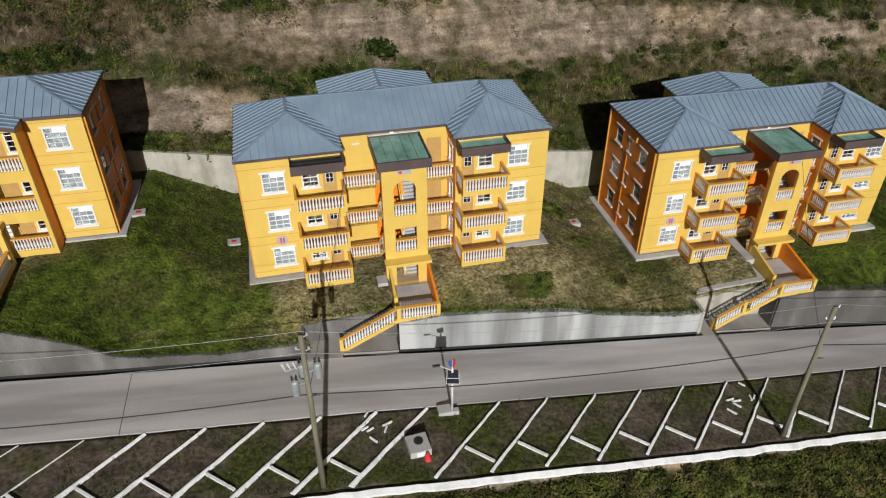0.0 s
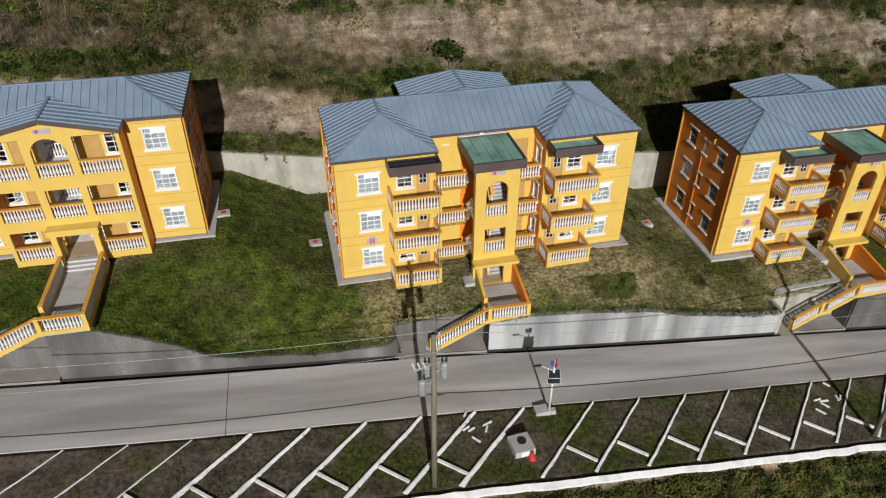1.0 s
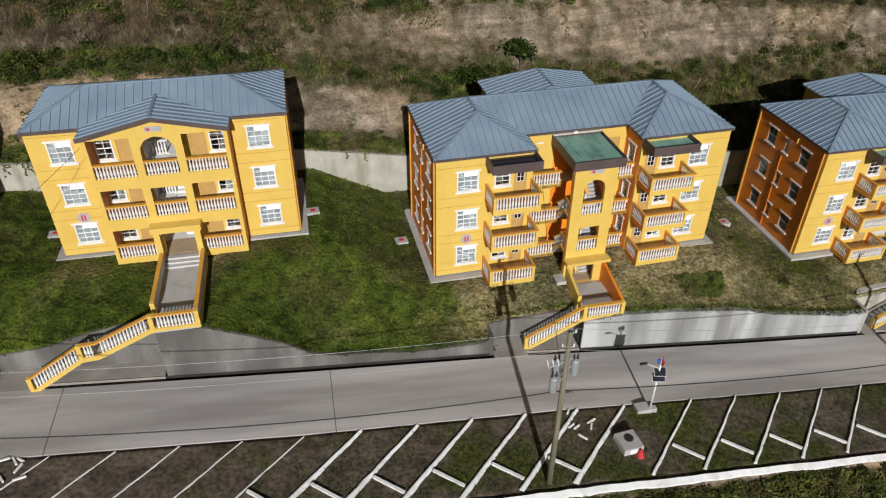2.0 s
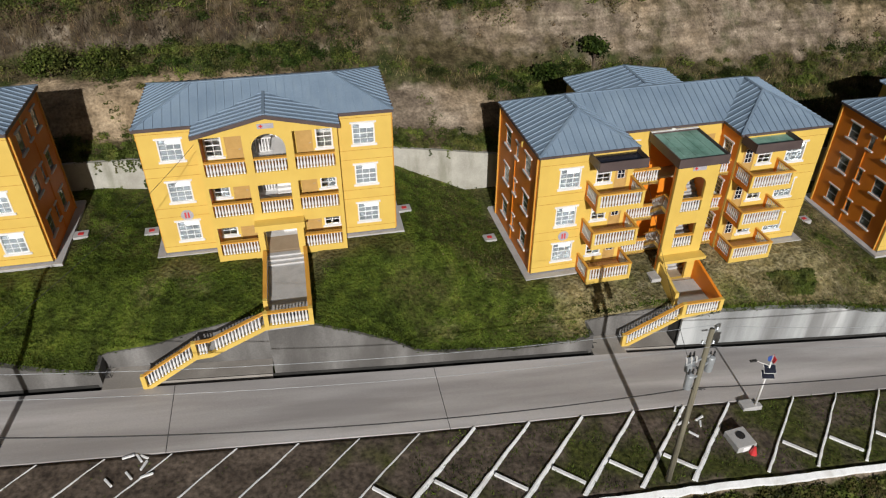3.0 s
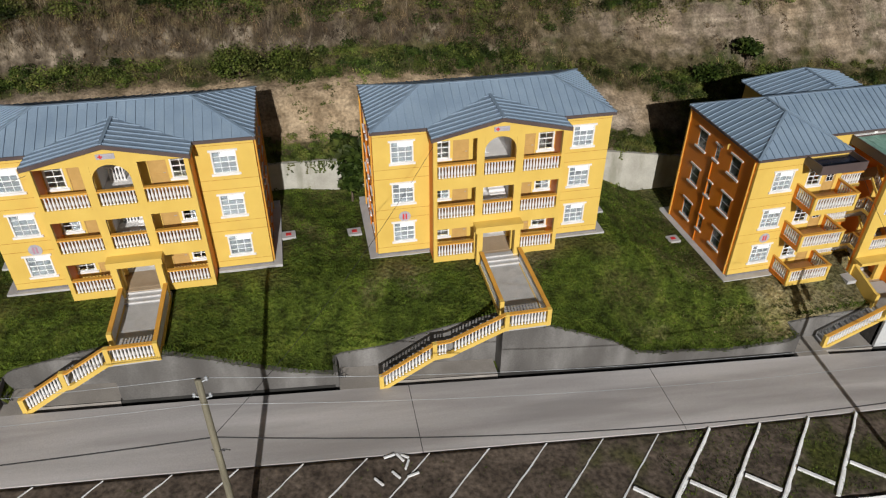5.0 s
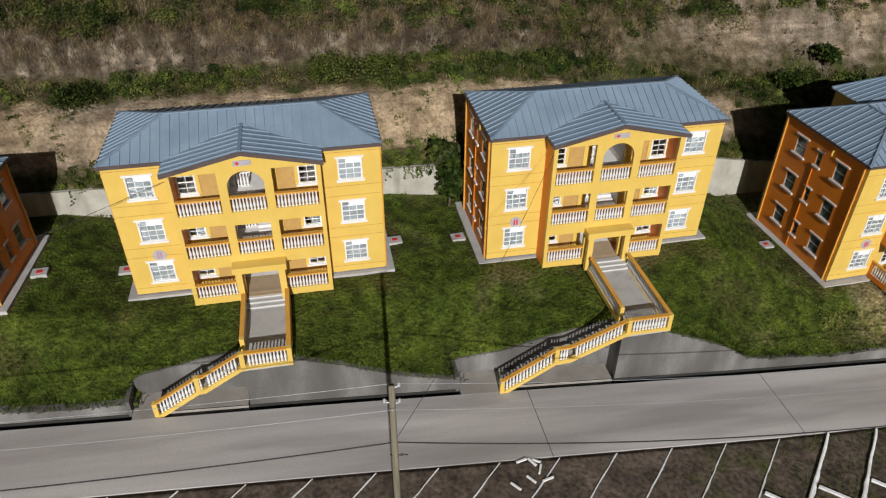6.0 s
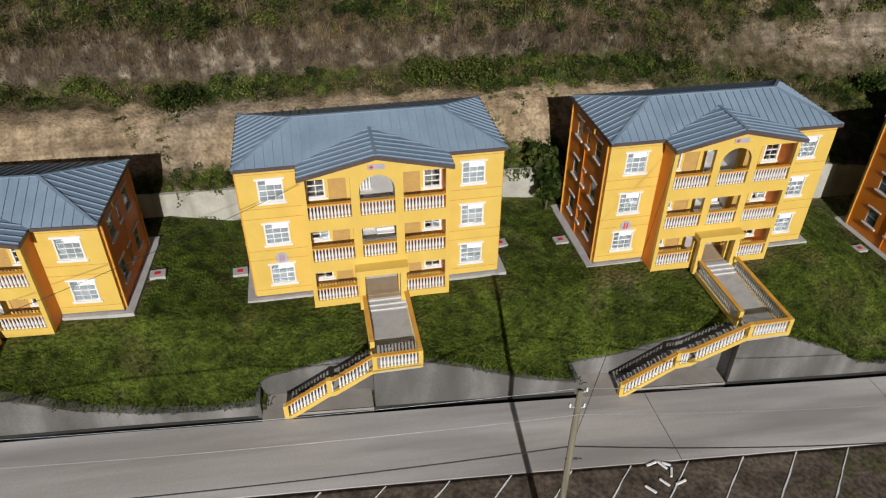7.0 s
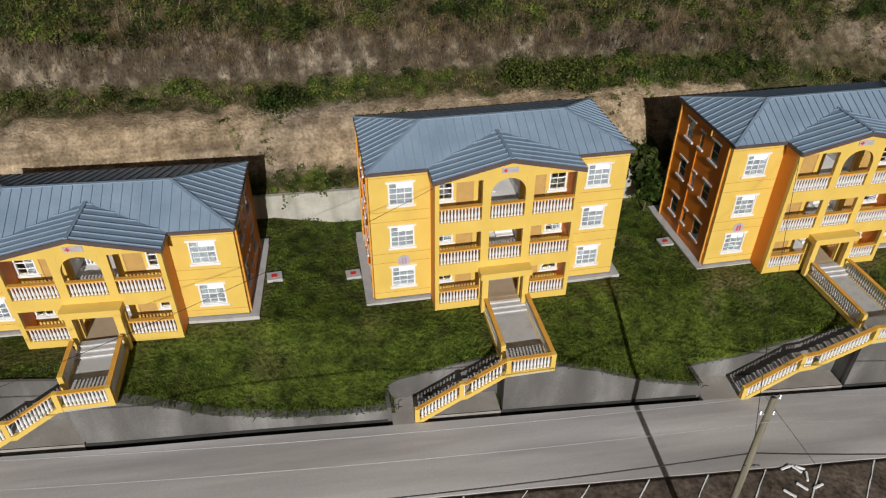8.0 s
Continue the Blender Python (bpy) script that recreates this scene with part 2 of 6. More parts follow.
bump(n_, l_, b_, fine_, 0.45, 0.08)

# cut slope: bare ochre and grey-brown rock where steep, dry growth where flatter
HILL, n_, l_, b_ = material("hillside", 0.95)
b_.inputs["Specular IOR Level"].default_value = 0.15
geo_ = n_.new("ShaderNodeNewGeometry")
sepn = n_.new("ShaderNodeSeparateXYZ")
l_.new(geo_.outputs["Normal"], sepn.inputs["Vector"])
addn = n_.new("ShaderNodeMath")
l_.new(sepn.outputs["Z"], addn.inputs[0])
nz_ = n_.new("ShaderNodeMath")
nz_.operation = "MULTIPLY_ADD"
nz_.inputs[1].default_value, nz_.inputs[2].default_value = 0.55, -0.27
l_.new(noise_node(n_, l_, 0.8, 7.0), nz_.inputs[0])
l_.new(nz_.outputs["Value"], addn.inputs[1])
steep = ramp(n_, l_, addn.outputs["Value"], [(0.58, (1, 1, 1)), (0.76, (0, 0, 0))])
rocka = ramp(n_, l_, noise_node(n_, l_, 0.5, 8.0, (1, 1, 2.2)), [(0.32, (0.15, 0.120, 0.092)), (0.5, (0.235, 0.190, 0.145)), (0.68, (0.36, 0.300, 0.232))])
ochre = ramp(n_, l_, noise_node(n_, l_, 0.9, 7.0), [(0.32, (0.24, 0.178, 0.112)), (0.68, (0.42, 0.325, 0.215))])
strata = ramp(n_, l_, noise_node(n_, l_, 0.9, 7.0, (0.22, 0.22, 3.0)), [(0.36, (0.76, 0.75, 0.74)), (0.52, (1.0,) * 3), (0.64, (1.13, 1.12, 1.11))])
streak = ramp(n_, l_, noise_node(n_, l_, 0.9, 6.0, (1.3, 1.3, 0.12)), [(0.40, (0.74, 0.73, 0.71)), (0.56, (1.07,) * 3)])
tco = n_.new("ShaderNodeTexCoord")
sepo = n_.new("ShaderNodeSeparateXYZ")
l_.new(tco.outputs["Object"], sepo.inputs["Vector"])
along = n_.new("ShaderNodeMapRange")
along.inputs["From Min"].default_value, along.inputs["From Max"].default_value = -10.0, 38.0
along.inputs["To Min"].default_value, along.inputs["To Max"].default_value = 0.02, -0.10
l_.new(sepo.outputs["X"], along.inputs["Value"])
tint = n_.new("ShaderNodeMath")
l_.new(noise_node(n_, l_, 0.09, 5.0), tint.inputs[0])
l_.new(along.outputs["Result"], tint.inputs[1])
rock = mix(n_, l_, ramp(n_, l_, tint.outputs["Value"], [(0.38, (0, 0, 0)), (0.54, (0.9,) * 3)]), rocka, ochre)
rock = mix(n_, l_, 1.0, mix(n_, l_, 1.0, rock, streak, "MULTIPLY"), strata, "MULTIPLY")
bank = ramp(n_, l_, noise_node(n_, l_, 0.85, 8.0, (1, 1, 0.6)), [(0.36, (0.045, 0.034, 0.022)), (0.52, (0.095, 0.076, 0.055)), (0.68, (0.27, 0.225, 0.17))])
wall_h = n_.new("ShaderNodeMapRange")
wall_h.inputs["From Min"].default_value, wall_h.inputs["From Max"].default_value = 15.6, 16.6
l_.new(sepo.outputs["Y"], wall_h.inputs["Value"])
wall_x = n_.new("ShaderNodeMapRange")
wall_x.inputs["From Min"].default_value, wall_x.inputs["From Max"].default_value = 15.0, 10.0
l_.new(sepo.outputs["X"], wall_x.inputs["Value"])
wall_m = n_.new("ShaderNodeMath")
wall_m.operation = "MULTIPLY"
l_.new(wall_h.outputs["Result"], wall_m.inputs[0])
l_.new(wall_x.outputs["Result"], wall_m.inputs[1])
rock = mix(n_, l_, wall_m.outputs["Value"], rock, bank)
dryg = ramp(n_, l_, noise_node(n_, l_, 1.3, 7.0), [(0.32, (0.036, 0.030, 0.014)), (0.5, (0.075, 0.061, 0.031)), (0.68, (0.145, 0.117, 0.068))])
leafy = ramp(n_, l_, noise_node(n_, l_, 1.8, 6.0), [(0.3, (0.02, 0.035, 0.009)), (0.7, (0.06, 0.078, 0.02))])
flat = mix(n_, l_, ramp(n_, l_, noise_node(n_, l_, 0.3, 6.0), [(0.48, (0, 0, 0)), (0.66, (0.9, 0.9, 0.9))]), dryg, leafy)
# the strip below the terrace is bare as well
low = n_.new("ShaderNodeMath")
low.operation = "MULTIPLY_ADD"
low.inputs[1].default_value = 2.4
l_.new(noise_node(n_, l_, 0.6, 6.0), low.inputs[0])
l_.new(sepo.outputs["Y"], low.inputs[2])
lowt = n_.new("ShaderNodeMapRange")
lowt.inputs["From Min"].default_value, lowt.inputs["From Max"].default_value = 15.4, 14.8
l_.new(low.outputs["Value"], lowt.inputs["Value"])
lowb = n_.new("ShaderNodeMapRange")
lowb.inputs["From Min"].default_value, lowb.inputs["From Max"].default_value = 11.7, 12.4
l_.new(low.outputs["Value"], lowb.inputs["Value"])
lowx = n_.new("ShaderNodeMapRange")
lowx.inputs["From Min"].default_value, lowx.inputs["From Max"].default_value = 26.0, 22.0
l_.new(sepo.outputs["X"], lowx.inputs["Value"])
lowm = n_.new("ShaderNodeMath")
lowm.operation = "MULTIPLY"
l_.new(lowt.outputs["Result"], lowm.inputs[0])
l_.new(lowb.outputs["Result"], lowm.inputs[1])
lown = n_.new("ShaderNodeMath")
lown.operation = "MULTIPLY"
l_.new(lowm.outputs["Value"], lown.inputs[0])
l_.new(lowx.outputs["Result"], lown.inputs[1])
bare = n_.new("ShaderNodeMath")
bare.operation = "MAXIMUM"
l_.new(steep, bare.inputs[0])
l_.new(lown.outputs["Value"], bare.inputs[1])
col_ = mix(n_, l_, bare.outputs["Value"], flat, rock)
# leaf litter takes over above the brow
sepp = n_.new("ShaderNodeSeparateXYZ")
tcp = n_.new("ShaderNodeTexCoord")
l_.new(tcp.outputs["Object"], sepp.inputs["Vector"])
wob = n_.new("ShaderNodeMath")
wob.operation = "MULTIPLY_ADD"
wob.inputs[1].default_value = 5.0
l_.new(noise_node(n_, l_, 0.7, 6.0), wob.inputs[0])
l_.new(sepp.outputs["Y"], wob.inputs[2])
over = n_.new("ShaderNodeMapRange")
over.inputs["From Min"].default_value, over.inputs["From Max"].default_value = 19.9, 20.9
l_.new(wob.outputs["Value"], over.inputs["Value"])
lefth = n_.new("ShaderNodeMapRange")
lefth.inputs["From Min"].default_value, lefth.inputs["From Max"].default_value = 22.0, 16.0
l_.new(sepp.outputs["X"], lefth.inputs["Value"])
both = n_.new("ShaderNodeMath")
both.operation = "MULTIPLY"
l_.new(over.outputs["Result"], both.inputs[0])
l_.new(lefth.outputs["Result"], both.inputs[1])
litter = ramp(n_, l_, noise_node(n_, l_, 1.2, 6.0), [(0.32, (0.034, 0.028, 0.014)), (0.5, (0.076, 0.061, 0.031)), (0.68, (0.14, 0.112, 0.064))])
col_ = mix(n_, l_, both.outputs["Value"], col_, litter)
fine_ = noise_node(n_, l_, 5.0, 8.0)
col_ = mix(n_, l_, 1.0, col_, ramp(n_, l_, fine_, [(0.3, (0.6,) * 3), (0.7, (1.2,) * 3)]), "MULTIPLY")
l_.new(col_, b_.inputs["Base Color"])
bump(n_, l_, b_, fine_, 0.8, 0.2)


# ground under the upper scrub: leaf litter and dry grass
LITTER = surface("hill_litter", [(0.32, (0.034, 0.028, 0.014)), (0.5, (0.076, 0.061, 0.031)), (0.68, (0.14, 0.112, 0.064))], 1.2, 0.95, fine=7, fine_amount=0.5, relief=0.9, depth=0.18)


# ---- mesh helpers ----
def part(name, bm, mat, parent=None, label="", smooth=False):
    me = bpy.data.meshes.new(name)
    bmesh.ops.recalc_face_normals(bm, faces=bm.faces)
    bm.to_mesh(me)
    bm.free()
    me.materials.append(mat)
    if smooth:
        for p in me.polygons:
            p.use_smooth = True
    ob = new(name, me)
    if parent:
        ob.parent = parent
    if label:
        tagged(ob, label)
    return ob


def empty(name, m, label, category, group="", kind=""):
    ob = new(name)
    ob.matrix_world = m
    ob.empty_display_size = 0.3
    return tagged(ob, label, category, group, kind)


def share(name, mesh, parent, m):
    ob = new(name, mesh)
    ob.parent = parent
    ob.matrix_basis = m
    return ob


def box(bm, x0, x1, y0, y1, z0, z1, bevel=0.0):
    v = [bm.verts.new(p) for p in ((x0, y0, z0), (x1, y0, z0), (x1, y1, z0), (x0, y1, z0), (x0, y0, z1), (x1, y0, z1), (x1, y1, z1), (x0, y1, z1))]
    f = [bm.faces.new([v[i] for i in q]) for q in ((3, 2, 1, 0), (4, 5, 6, 7), (0, 1, 5, 4), (1, 2, 6, 5), (2, 3, 7, 6), (3, 0, 4, 7))]
    if bevel:
        edges = list({e for q in f for e in q.edges})
        bmesh.ops.bevel(bm, geom=edges, offset=bevel, segments=1, affect="EDGES")


def boxes(*rows):
    bm = bmesh.new()
    for r in rows:
        box(bm, *r)
    return bm


def beam(bm, p, q, w, h, up=(0, 0, 1)):
    """A bar from p to q, w wide and h high, its middle on the line."""
    p, q = Vector(p), Vector(q)
    d = (q - p).normalized()
    s = d.cross(Vector(up)).normalized() * (w / 2)
    u = Vector(up) * (h / 2) if abs(d.dot(Vector(up))) < 0.95 else s.cross(d).normalized() * (h / 2)
    v = [bm.verts.new(a + b * s + c * u) for a in (p, q) for b, c in ((-1, -1), (1, -1), (1, 1), (-1, 1))]
    for f in ((0, 1, 2, 3), (7, 6, 5, 4), (0, 4, 5, 1), (1, 5, 6, 2), (2, 6, 7, 3), (3, 7, 4, 0)):
        bm.faces.new([v[i] for i in f])


def prism(bm, pts, along):
    """A flat outline pushed along a vector into a solid."""
    a = [bm.verts.new(p) for p in pts]
    b = [bm.verts.new(Vector(p) + Vector(along)) for p in pts]
    bm.faces.new(a)
    bm.faces.new(b[::-1])
    k = len(a)
    for i in range(k):
        bm.faces.new((a[i], b[i], b[(i + 1) % k], a[(i + 1) % k]))


def tube(bm, p, q, r0, r1, sides=10, caps=True):
    p, q = Vector(p), Vector(q)
    d = (q - p).normalized()
    s = d.orthogonal().normalized()
    t = d.cross(s)
    ring = []
    for c, r in ((p, r0), (q, r1)):
        ring.append([bm.verts.new(c + r * (math.cos(a) * s + math.sin(a) * t)) for a in (2 * math.pi * i / sides for i in range(sides))])
    for i in range(sides):
        bm.faces.new((ring[0][i], ring[0][(i + 1) % sides], ring[1][(i + 1) % sides], ring[1][i]))
    if caps:
        bm.faces.new(ring[0][::-1])
        bm.faces.new(ring[1])


def lathe(bm, profile, sides=6, at=(0, 0, 0)):
    rings = [[bm.verts.new((at[0] + r * math.cos(2 * math.pi * i / sides), at[1] + r * math.sin(2 * math.pi * i / sides), at[2] + z)) for i in range(sides)] for r, z in profile]
    for a, b in zip(rings, rings[1:]):
        for i in range(sides):
            bm.faces.new((a[i], a[(i + 1) % sides], b[(i + 1) % sides], b[i]))
    bm.faces.new(rings[0][::-1])
    bm.faces.new(rings[-1])


def pierced(bm, x0, x1, z0, z1, y0, y1, holes):
    """A wall in the xz plane from y0 to y1 with rectangular openings (x0, x1, z0, z1) going through it."""
    xs = sorted({x0, x1, *(v for h in holes for v in h[:2])})
    zs = sorted({z0, z1, *(v for h in holes for v in h[2:])})
    verts = {}

    def v(i, j, y):
        if (i, j, y) not in verts:
            verts[i, j, y] = bm.verts.new((xs[i], y, zs[j]))
        return verts[i, j, y]

    def solid(i, j):
        if not (0 <= i < len(xs) - 1 and 0 <= j < len(zs) - 1):
            return False
        cx, cz = (xs[i] + xs[i + 1]) / 2, (zs[j] + zs[j + 1]) / 2
        return not any(h[0] < cx < h[1] and h[2] < cz < h[3] for h in holes)

    for i in range(len(xs) - 1):
        for j in range(len(zs) - 1):
            if not solid(i, j):
                continue
            bm.faces.new((v(i, j, y0), v(i + 1, j, y0), v(i + 1, j + 1, y0), v(i, j + 1, y0)))
            bm.faces.new((v(i, j, y1), v(i, j + 1, y1), v(i + 1, j + 1, y1), v(i + 1, j, y1)))
            for di, dj, a, b in ((-1, 0, (i, j), (i, j + 1)), (1, 0, (i + 1, j), (i + 1, j + 1)), (0, -1, (i, j), (i + 1, j)), (0, 1, (i, j + 1), (i + 1, j + 1))):
                if not solid(i + di, j + dj):
                    bm.faces.new((v(*a, y0), v(*b, y0), v(*b, y1), v(*a, y1)))


def arch_fill(bm, xc, r, z0, z1, y0, y1, steps=12):
    """The two spandrels above a round arch that springs at z0 inside an opening whose head is at z1."""
    pts = [(xc + r * math.cos(math.pi * i / steps), z0 + min(r, z1 - z0 - 0.02) * math.sin(math.pi * i / steps)) for i in range(steps + 1)]
    for (xa, za), (xb, zb) in zip(pts, pts[1:]):
        prism(bm, [(xa, y0, za), (xb, y0, zb), (xb, y0, z1), (xa, y0, z1)], (0, y1 - y0, 0))


def curve_wire(name, pts, r, mat, label="", category="", parent=None):
    cu = bpy.data.curves.new(name, "CURVE")
    cu.dimensions = "3D"
    cu.bevel_depth = r
    cu.bevel_resolution = 1
    sp = cu.splines.new("POLY")
    sp.points.add(len(pts) - 1)
    for p, q in zip(sp.points, pts):
        p.co = (*q, 1)
    cu.materials.append(mat)
    ob = new(name, cu)
    if parent:
        ob.parent = parent
    if label:
        tagged(ob, label, category)
    return ob


def sag(p, q, drop, k=16):
    p, q = Vector(p), Vector(q)
    return [tuple(p.lerp(q, i / k) - Vector((0, 0, drop * 4 * (i / k) * (1 - i / k)))) for i in range(k + 1)]


# ---- the lie of the land ----
ROAD_X = [-90, -60, -40, -21, -4.4, 27.4, 53.3, 80, 120]
ROAD_Z = [-0.2, -0.9, -1.7, -2.5, -3.4, -6.0, -8.95, -12.2, -16.0]
FAR_X = [-90, -60, -41.6, -31.9, -22.2, -12.7, -4.4, 12.5, 24.8, 43.8, 53.0, 63.7, 80, 120]
FAR_Y = [-3.6, -4.9, -5.9, -6.5, -7.1, -7.5, -7.92, -8.40, -8.48, -8.38, -8.2, -7.85, -7.6, -7.2]
EDGE_X = [-90, -60, -41, -38, -35.6, -33.3, -31.4, -27.9, -25, -22.4, -21.8, -18, -16, -13.4, -11, -8.8, -6.7, -4.7, -4.2, -1.5, 1, 5, 7.8, 9.9, 12, 13.8, 15, 17.3, 20, 24.4, 25.0, 27.8, 31, 34, 38, 43, 45.4, 50.7, 53, 53.6, 57, 60, 62.6, 69, 90, 120]
EDGE_Z = [3.4, 2.4, 1.3, 1.0, 0.95, 0.16, -0.7, -1.45, -1.7, -1.65, -1.1, -0.3, 0.0, 0.27, -0.5, -1.4, -2.1, -2.55, -2.3, -2.1, -1.4, -0.6, -0.8, -1.7, -2.65, -3.9, -4.15, -4.4, -4.8, -4.85, -4.4, -4.25, -4.2, -4.0, -4.4, -5.15, -5.9, -6.95, -7.2, -7.1, -6.95, -6.85, -6.7, -7.6, -11.2, -15.5]
PAD_X = [-90, -50, -28, -24, -6, -3, 15, 20.5, 43.5, 49, 72, 90, 120]
PAD_Z = [1.6, 1.16, 1.12, 0.30, 0.25, -0.16, -0.2, -2.96, -3.0, -5.82, -5.9, -9.0, -13.0]
BACK_Y = 8.9      # foot of the hill: the low pale wall behind the houses
# hill sections: y, then z at the stations
HILL_Y = [8.9, 10.6, 11.6, 12.6, 14.5, 16.6, 17.6, 18.8, 20.0, 21.4, 23.0, 30.0, 60.0, 150.0, 500.0]
HILL_AT = {
    -60.0: [3.0, 3.6, 6.2, 6.9, 7.3, 7.8, 10.4, 11.6, 12.6, 13.6, 14.8, 20, 40, 90, 200],
    -35.0: [2.9, 3.4, 5.9, 6.6, 7.0, 7.5, 10.3, 11.5, 12.5, 13.5, 14.7, 20, 40, 90, 200],
    -22.0: [2.7, 3.1, 4.6, 6.2, 6.8, 7.3, 10.0, 11.3, 12.4, 13.4, 14.6, 19.5, 40, 90, 200],
    -5.0: [2.3, 2.9, 4.7, 6.0, 6.9, 7.4, 9.0, 10.9, 12.2, 13.2, 14.4, 19, 39, 89, 200],
    6.0: [1.9, 2.6, 4.2, 5.3, 6.4, 7.2, 8.6, 10.3, 11.6, 12.7, 13.8, 18.5, 38, 88, 200],
    14.0: [1.5, 1.9, 2.4, 3.3, 4.8, 5.8, 6.8, 8.4, 9.8, 11.2, 12.4, 17.5, 38, 88, 200],
    20.0: [0.5, 1.1, 1.8, 2.7, 4.1, 4.9, 5.6, 6.8, 8.3, 9.8, 11.2, 16.5, 37, 87, 200],
    26.0: [-0.5, 0.5, 1.2, 2.0, 3.0, 3.9, 4.7, 6.1, 7.8, 9.5, 11.0, 15.5, 36, 86, 200],
    34.0: [-0.9, -0.1, 0.6, 1.2, 2.1, 3.0, 3.8, 5.2, 7.0, 8.9, 10.6, 15, 35, 85, 200],
    45.0: [-1.8, -1.1, -0.6, -0.1, 0.7, 1.4, 2.0, 3.2, 4.7, 6.6, 8.5, 13, 33, 83, 200],
    53.0: [-2.6, -2.0, -1.5, -1.0, -0.3, 0.4, 0.9, 1.8, 3.2, 5.0, 6.9, 11.5, 31, 82, 200],
    70.0: [-4.3, -3.6, -3.1, -2.6, -1.8, -1.0, -0.4, 0.6, 1.9, 3.5, 5.3, 9.5, 29, 80, 200],
    120.0: [-10, -9, -8.4, -8, -7.2, -6.4, -5.8, -4.8, -3.4, -1.6, 0.4, 5, 25, 75, 195],
}
HILL_X = sorted(HILL_AT)
HILL_TABLE = np.array([HILL_AT[x] for x in HILL_X])


def road_z(x):
    return float(np.interp(x, ROAD_X, ROAD_Z))


def far_y(x):
    return float(np.interp(x, FAR_X, FAR_Y))


def road_in(x):
    """Inner edge of the road, along the gutter."""
    return far_y(x) - float(np.interp(x, [-60, -42, -36, -30, -22, -12, -2, 12, 24, 28, 43, 53, 70], [0.7, 0.63, 0.6, 0.45, 0.34, 0.26, 0.18, 0.11, 0.16, 0.23, 0.32, 0.4, 0.75]))


def edge_z(x):
    return float(np.interp(x, EDGE_X, EDGE_Z))


STAIR_ZONES = [(-44.6, -37.9), (-22.35, -16.2), (-4.5, 5.0), (25.0, 31.1), (53.45, 59.6)]
UNDER_LANDING = 0.8


def setback(x):
    return 1.69 if any(a <= x <= b + UNDER_LANDING for a, b in STAIR_ZONES) else 0.49


def wall_y(x):
    return road_in(x) + 0.46


def bumpy(x, y, s, a):
    return a * noise.noise((x * s, y * s, 3.7))


WALKS = [(5.12, 7.78, -8.3, -1.6, -0.12), (-16.1, -13.45, -7.4, -1.6, 0.32), (-38.15, -35.55, -6.75, -2.4, 1.45), (31.15, 33.95, -8.05, -3.6, -3.95), (59.5, 62.3, -7.95, -3.0, -6.55)]


def land(x, y):
    """Height of the ground at a place on the plan."""
    z = open_land(x, y)
    for a, b, c, d, top in WALKS:
        if a - 0.1 < x < b + 0.1 and c < y < d + 0.9:
            z = min(z, top - 0.45)
    return z


def open_land(x, y):
    yf = far_y(x)
    v = y - yf
    if y >= BACK_Y:
        col = np.array([np.interp(y, HILL_Y, row) for row in HILL_TABLE])
        z = float(np.interp(x, HILL_X, col))
        k = min(1.0, (y - BACK_Y) / 2.0)
        rough = bumpy(x, y, 0.18, 0.5) + bumpy(x + 31, y, 0.55, 0.35) + bumpy(x, y + 17, 1.5, 0.16)
        face = max(0.0, 1 - abs(y - 11.9) / 1.4) + max(0.0, 1 - abs(y - 19.4) / 2.6) * float(np.interp(x, [14, 24], [0.4, 1]))
        rough += face * (0.5 * noise.noise((x * 0.75, y * 0.12, 8.1)) + 0.28 * noise.noise((x * 1.7, y * 0.3, 2.2)))
        return z + k * rough * (1.0 if y < 40 else 2.5)
    if 0.1 < v <= setback(x) and setback(x) > 1:
        return road_z(x) - 0.15
    if v > setback(x):
        y_pad = float(np.interp(x, [17, 21.5, 90], [-1.6, -3.9, -3.9]))
        t = max(0.0, min(1.0, (y - (yf + 0.6)) / (y_pad - (yf + 0.6))))
        t = t * t * (3 - 2 * t) * 0.55 + t * 0.45
        pad = float(np.interp(x, PAD_X, PAD_Z))
        z = edge_z(x) * (1 - t) + pad * t
        if y > 7.2:
            z += (y - 7.2) * 0.08
        return z + (bumpy(x, y, 0.7, 0.05) + bumpy(x, y, 0.22, 0.09)) * min(1, max(0, v - 0.5))
    zr = road_z(x)
    if v > -5.05:
        return zr - 0.75
    if v > -10.75:
        return zr + 0.0 + bumpy(x, y, 0.8, 0.03) + 0.02
    d = -10.75 - v
    return zr - 0.25 - d * 0.62 + (bumpy(x, y, 0.3, 0.5) + bumpy(x, y, 0.9, 0.2)) * min(1, d)


def brow_y(x):
    """Where the scrub on top of the cut slope begins."""
    return float(np.interp(x, [-60, 8, 12.5, 16.6, 20, 28, 34, 41, 52, 75, 80, 90], [17.7, 17.7, 17.8, 18.5, 19.6, 19.7, 20.3, 21.5, 22.8, 22.9, 22.0, 21.0]))


def graded(lo, hi, step, far, growth=1.35):
    a = list(np.arange(lo, hi + 1e-6, step))
    s, v = step, hi
    while v < far:
        s *= growth
        v += s
        a.append(v)
    s, v, left = step, lo, []
    while v > -far:
        s *= growth
        v -= s
        left.append(v)
    return left[::-1] + a


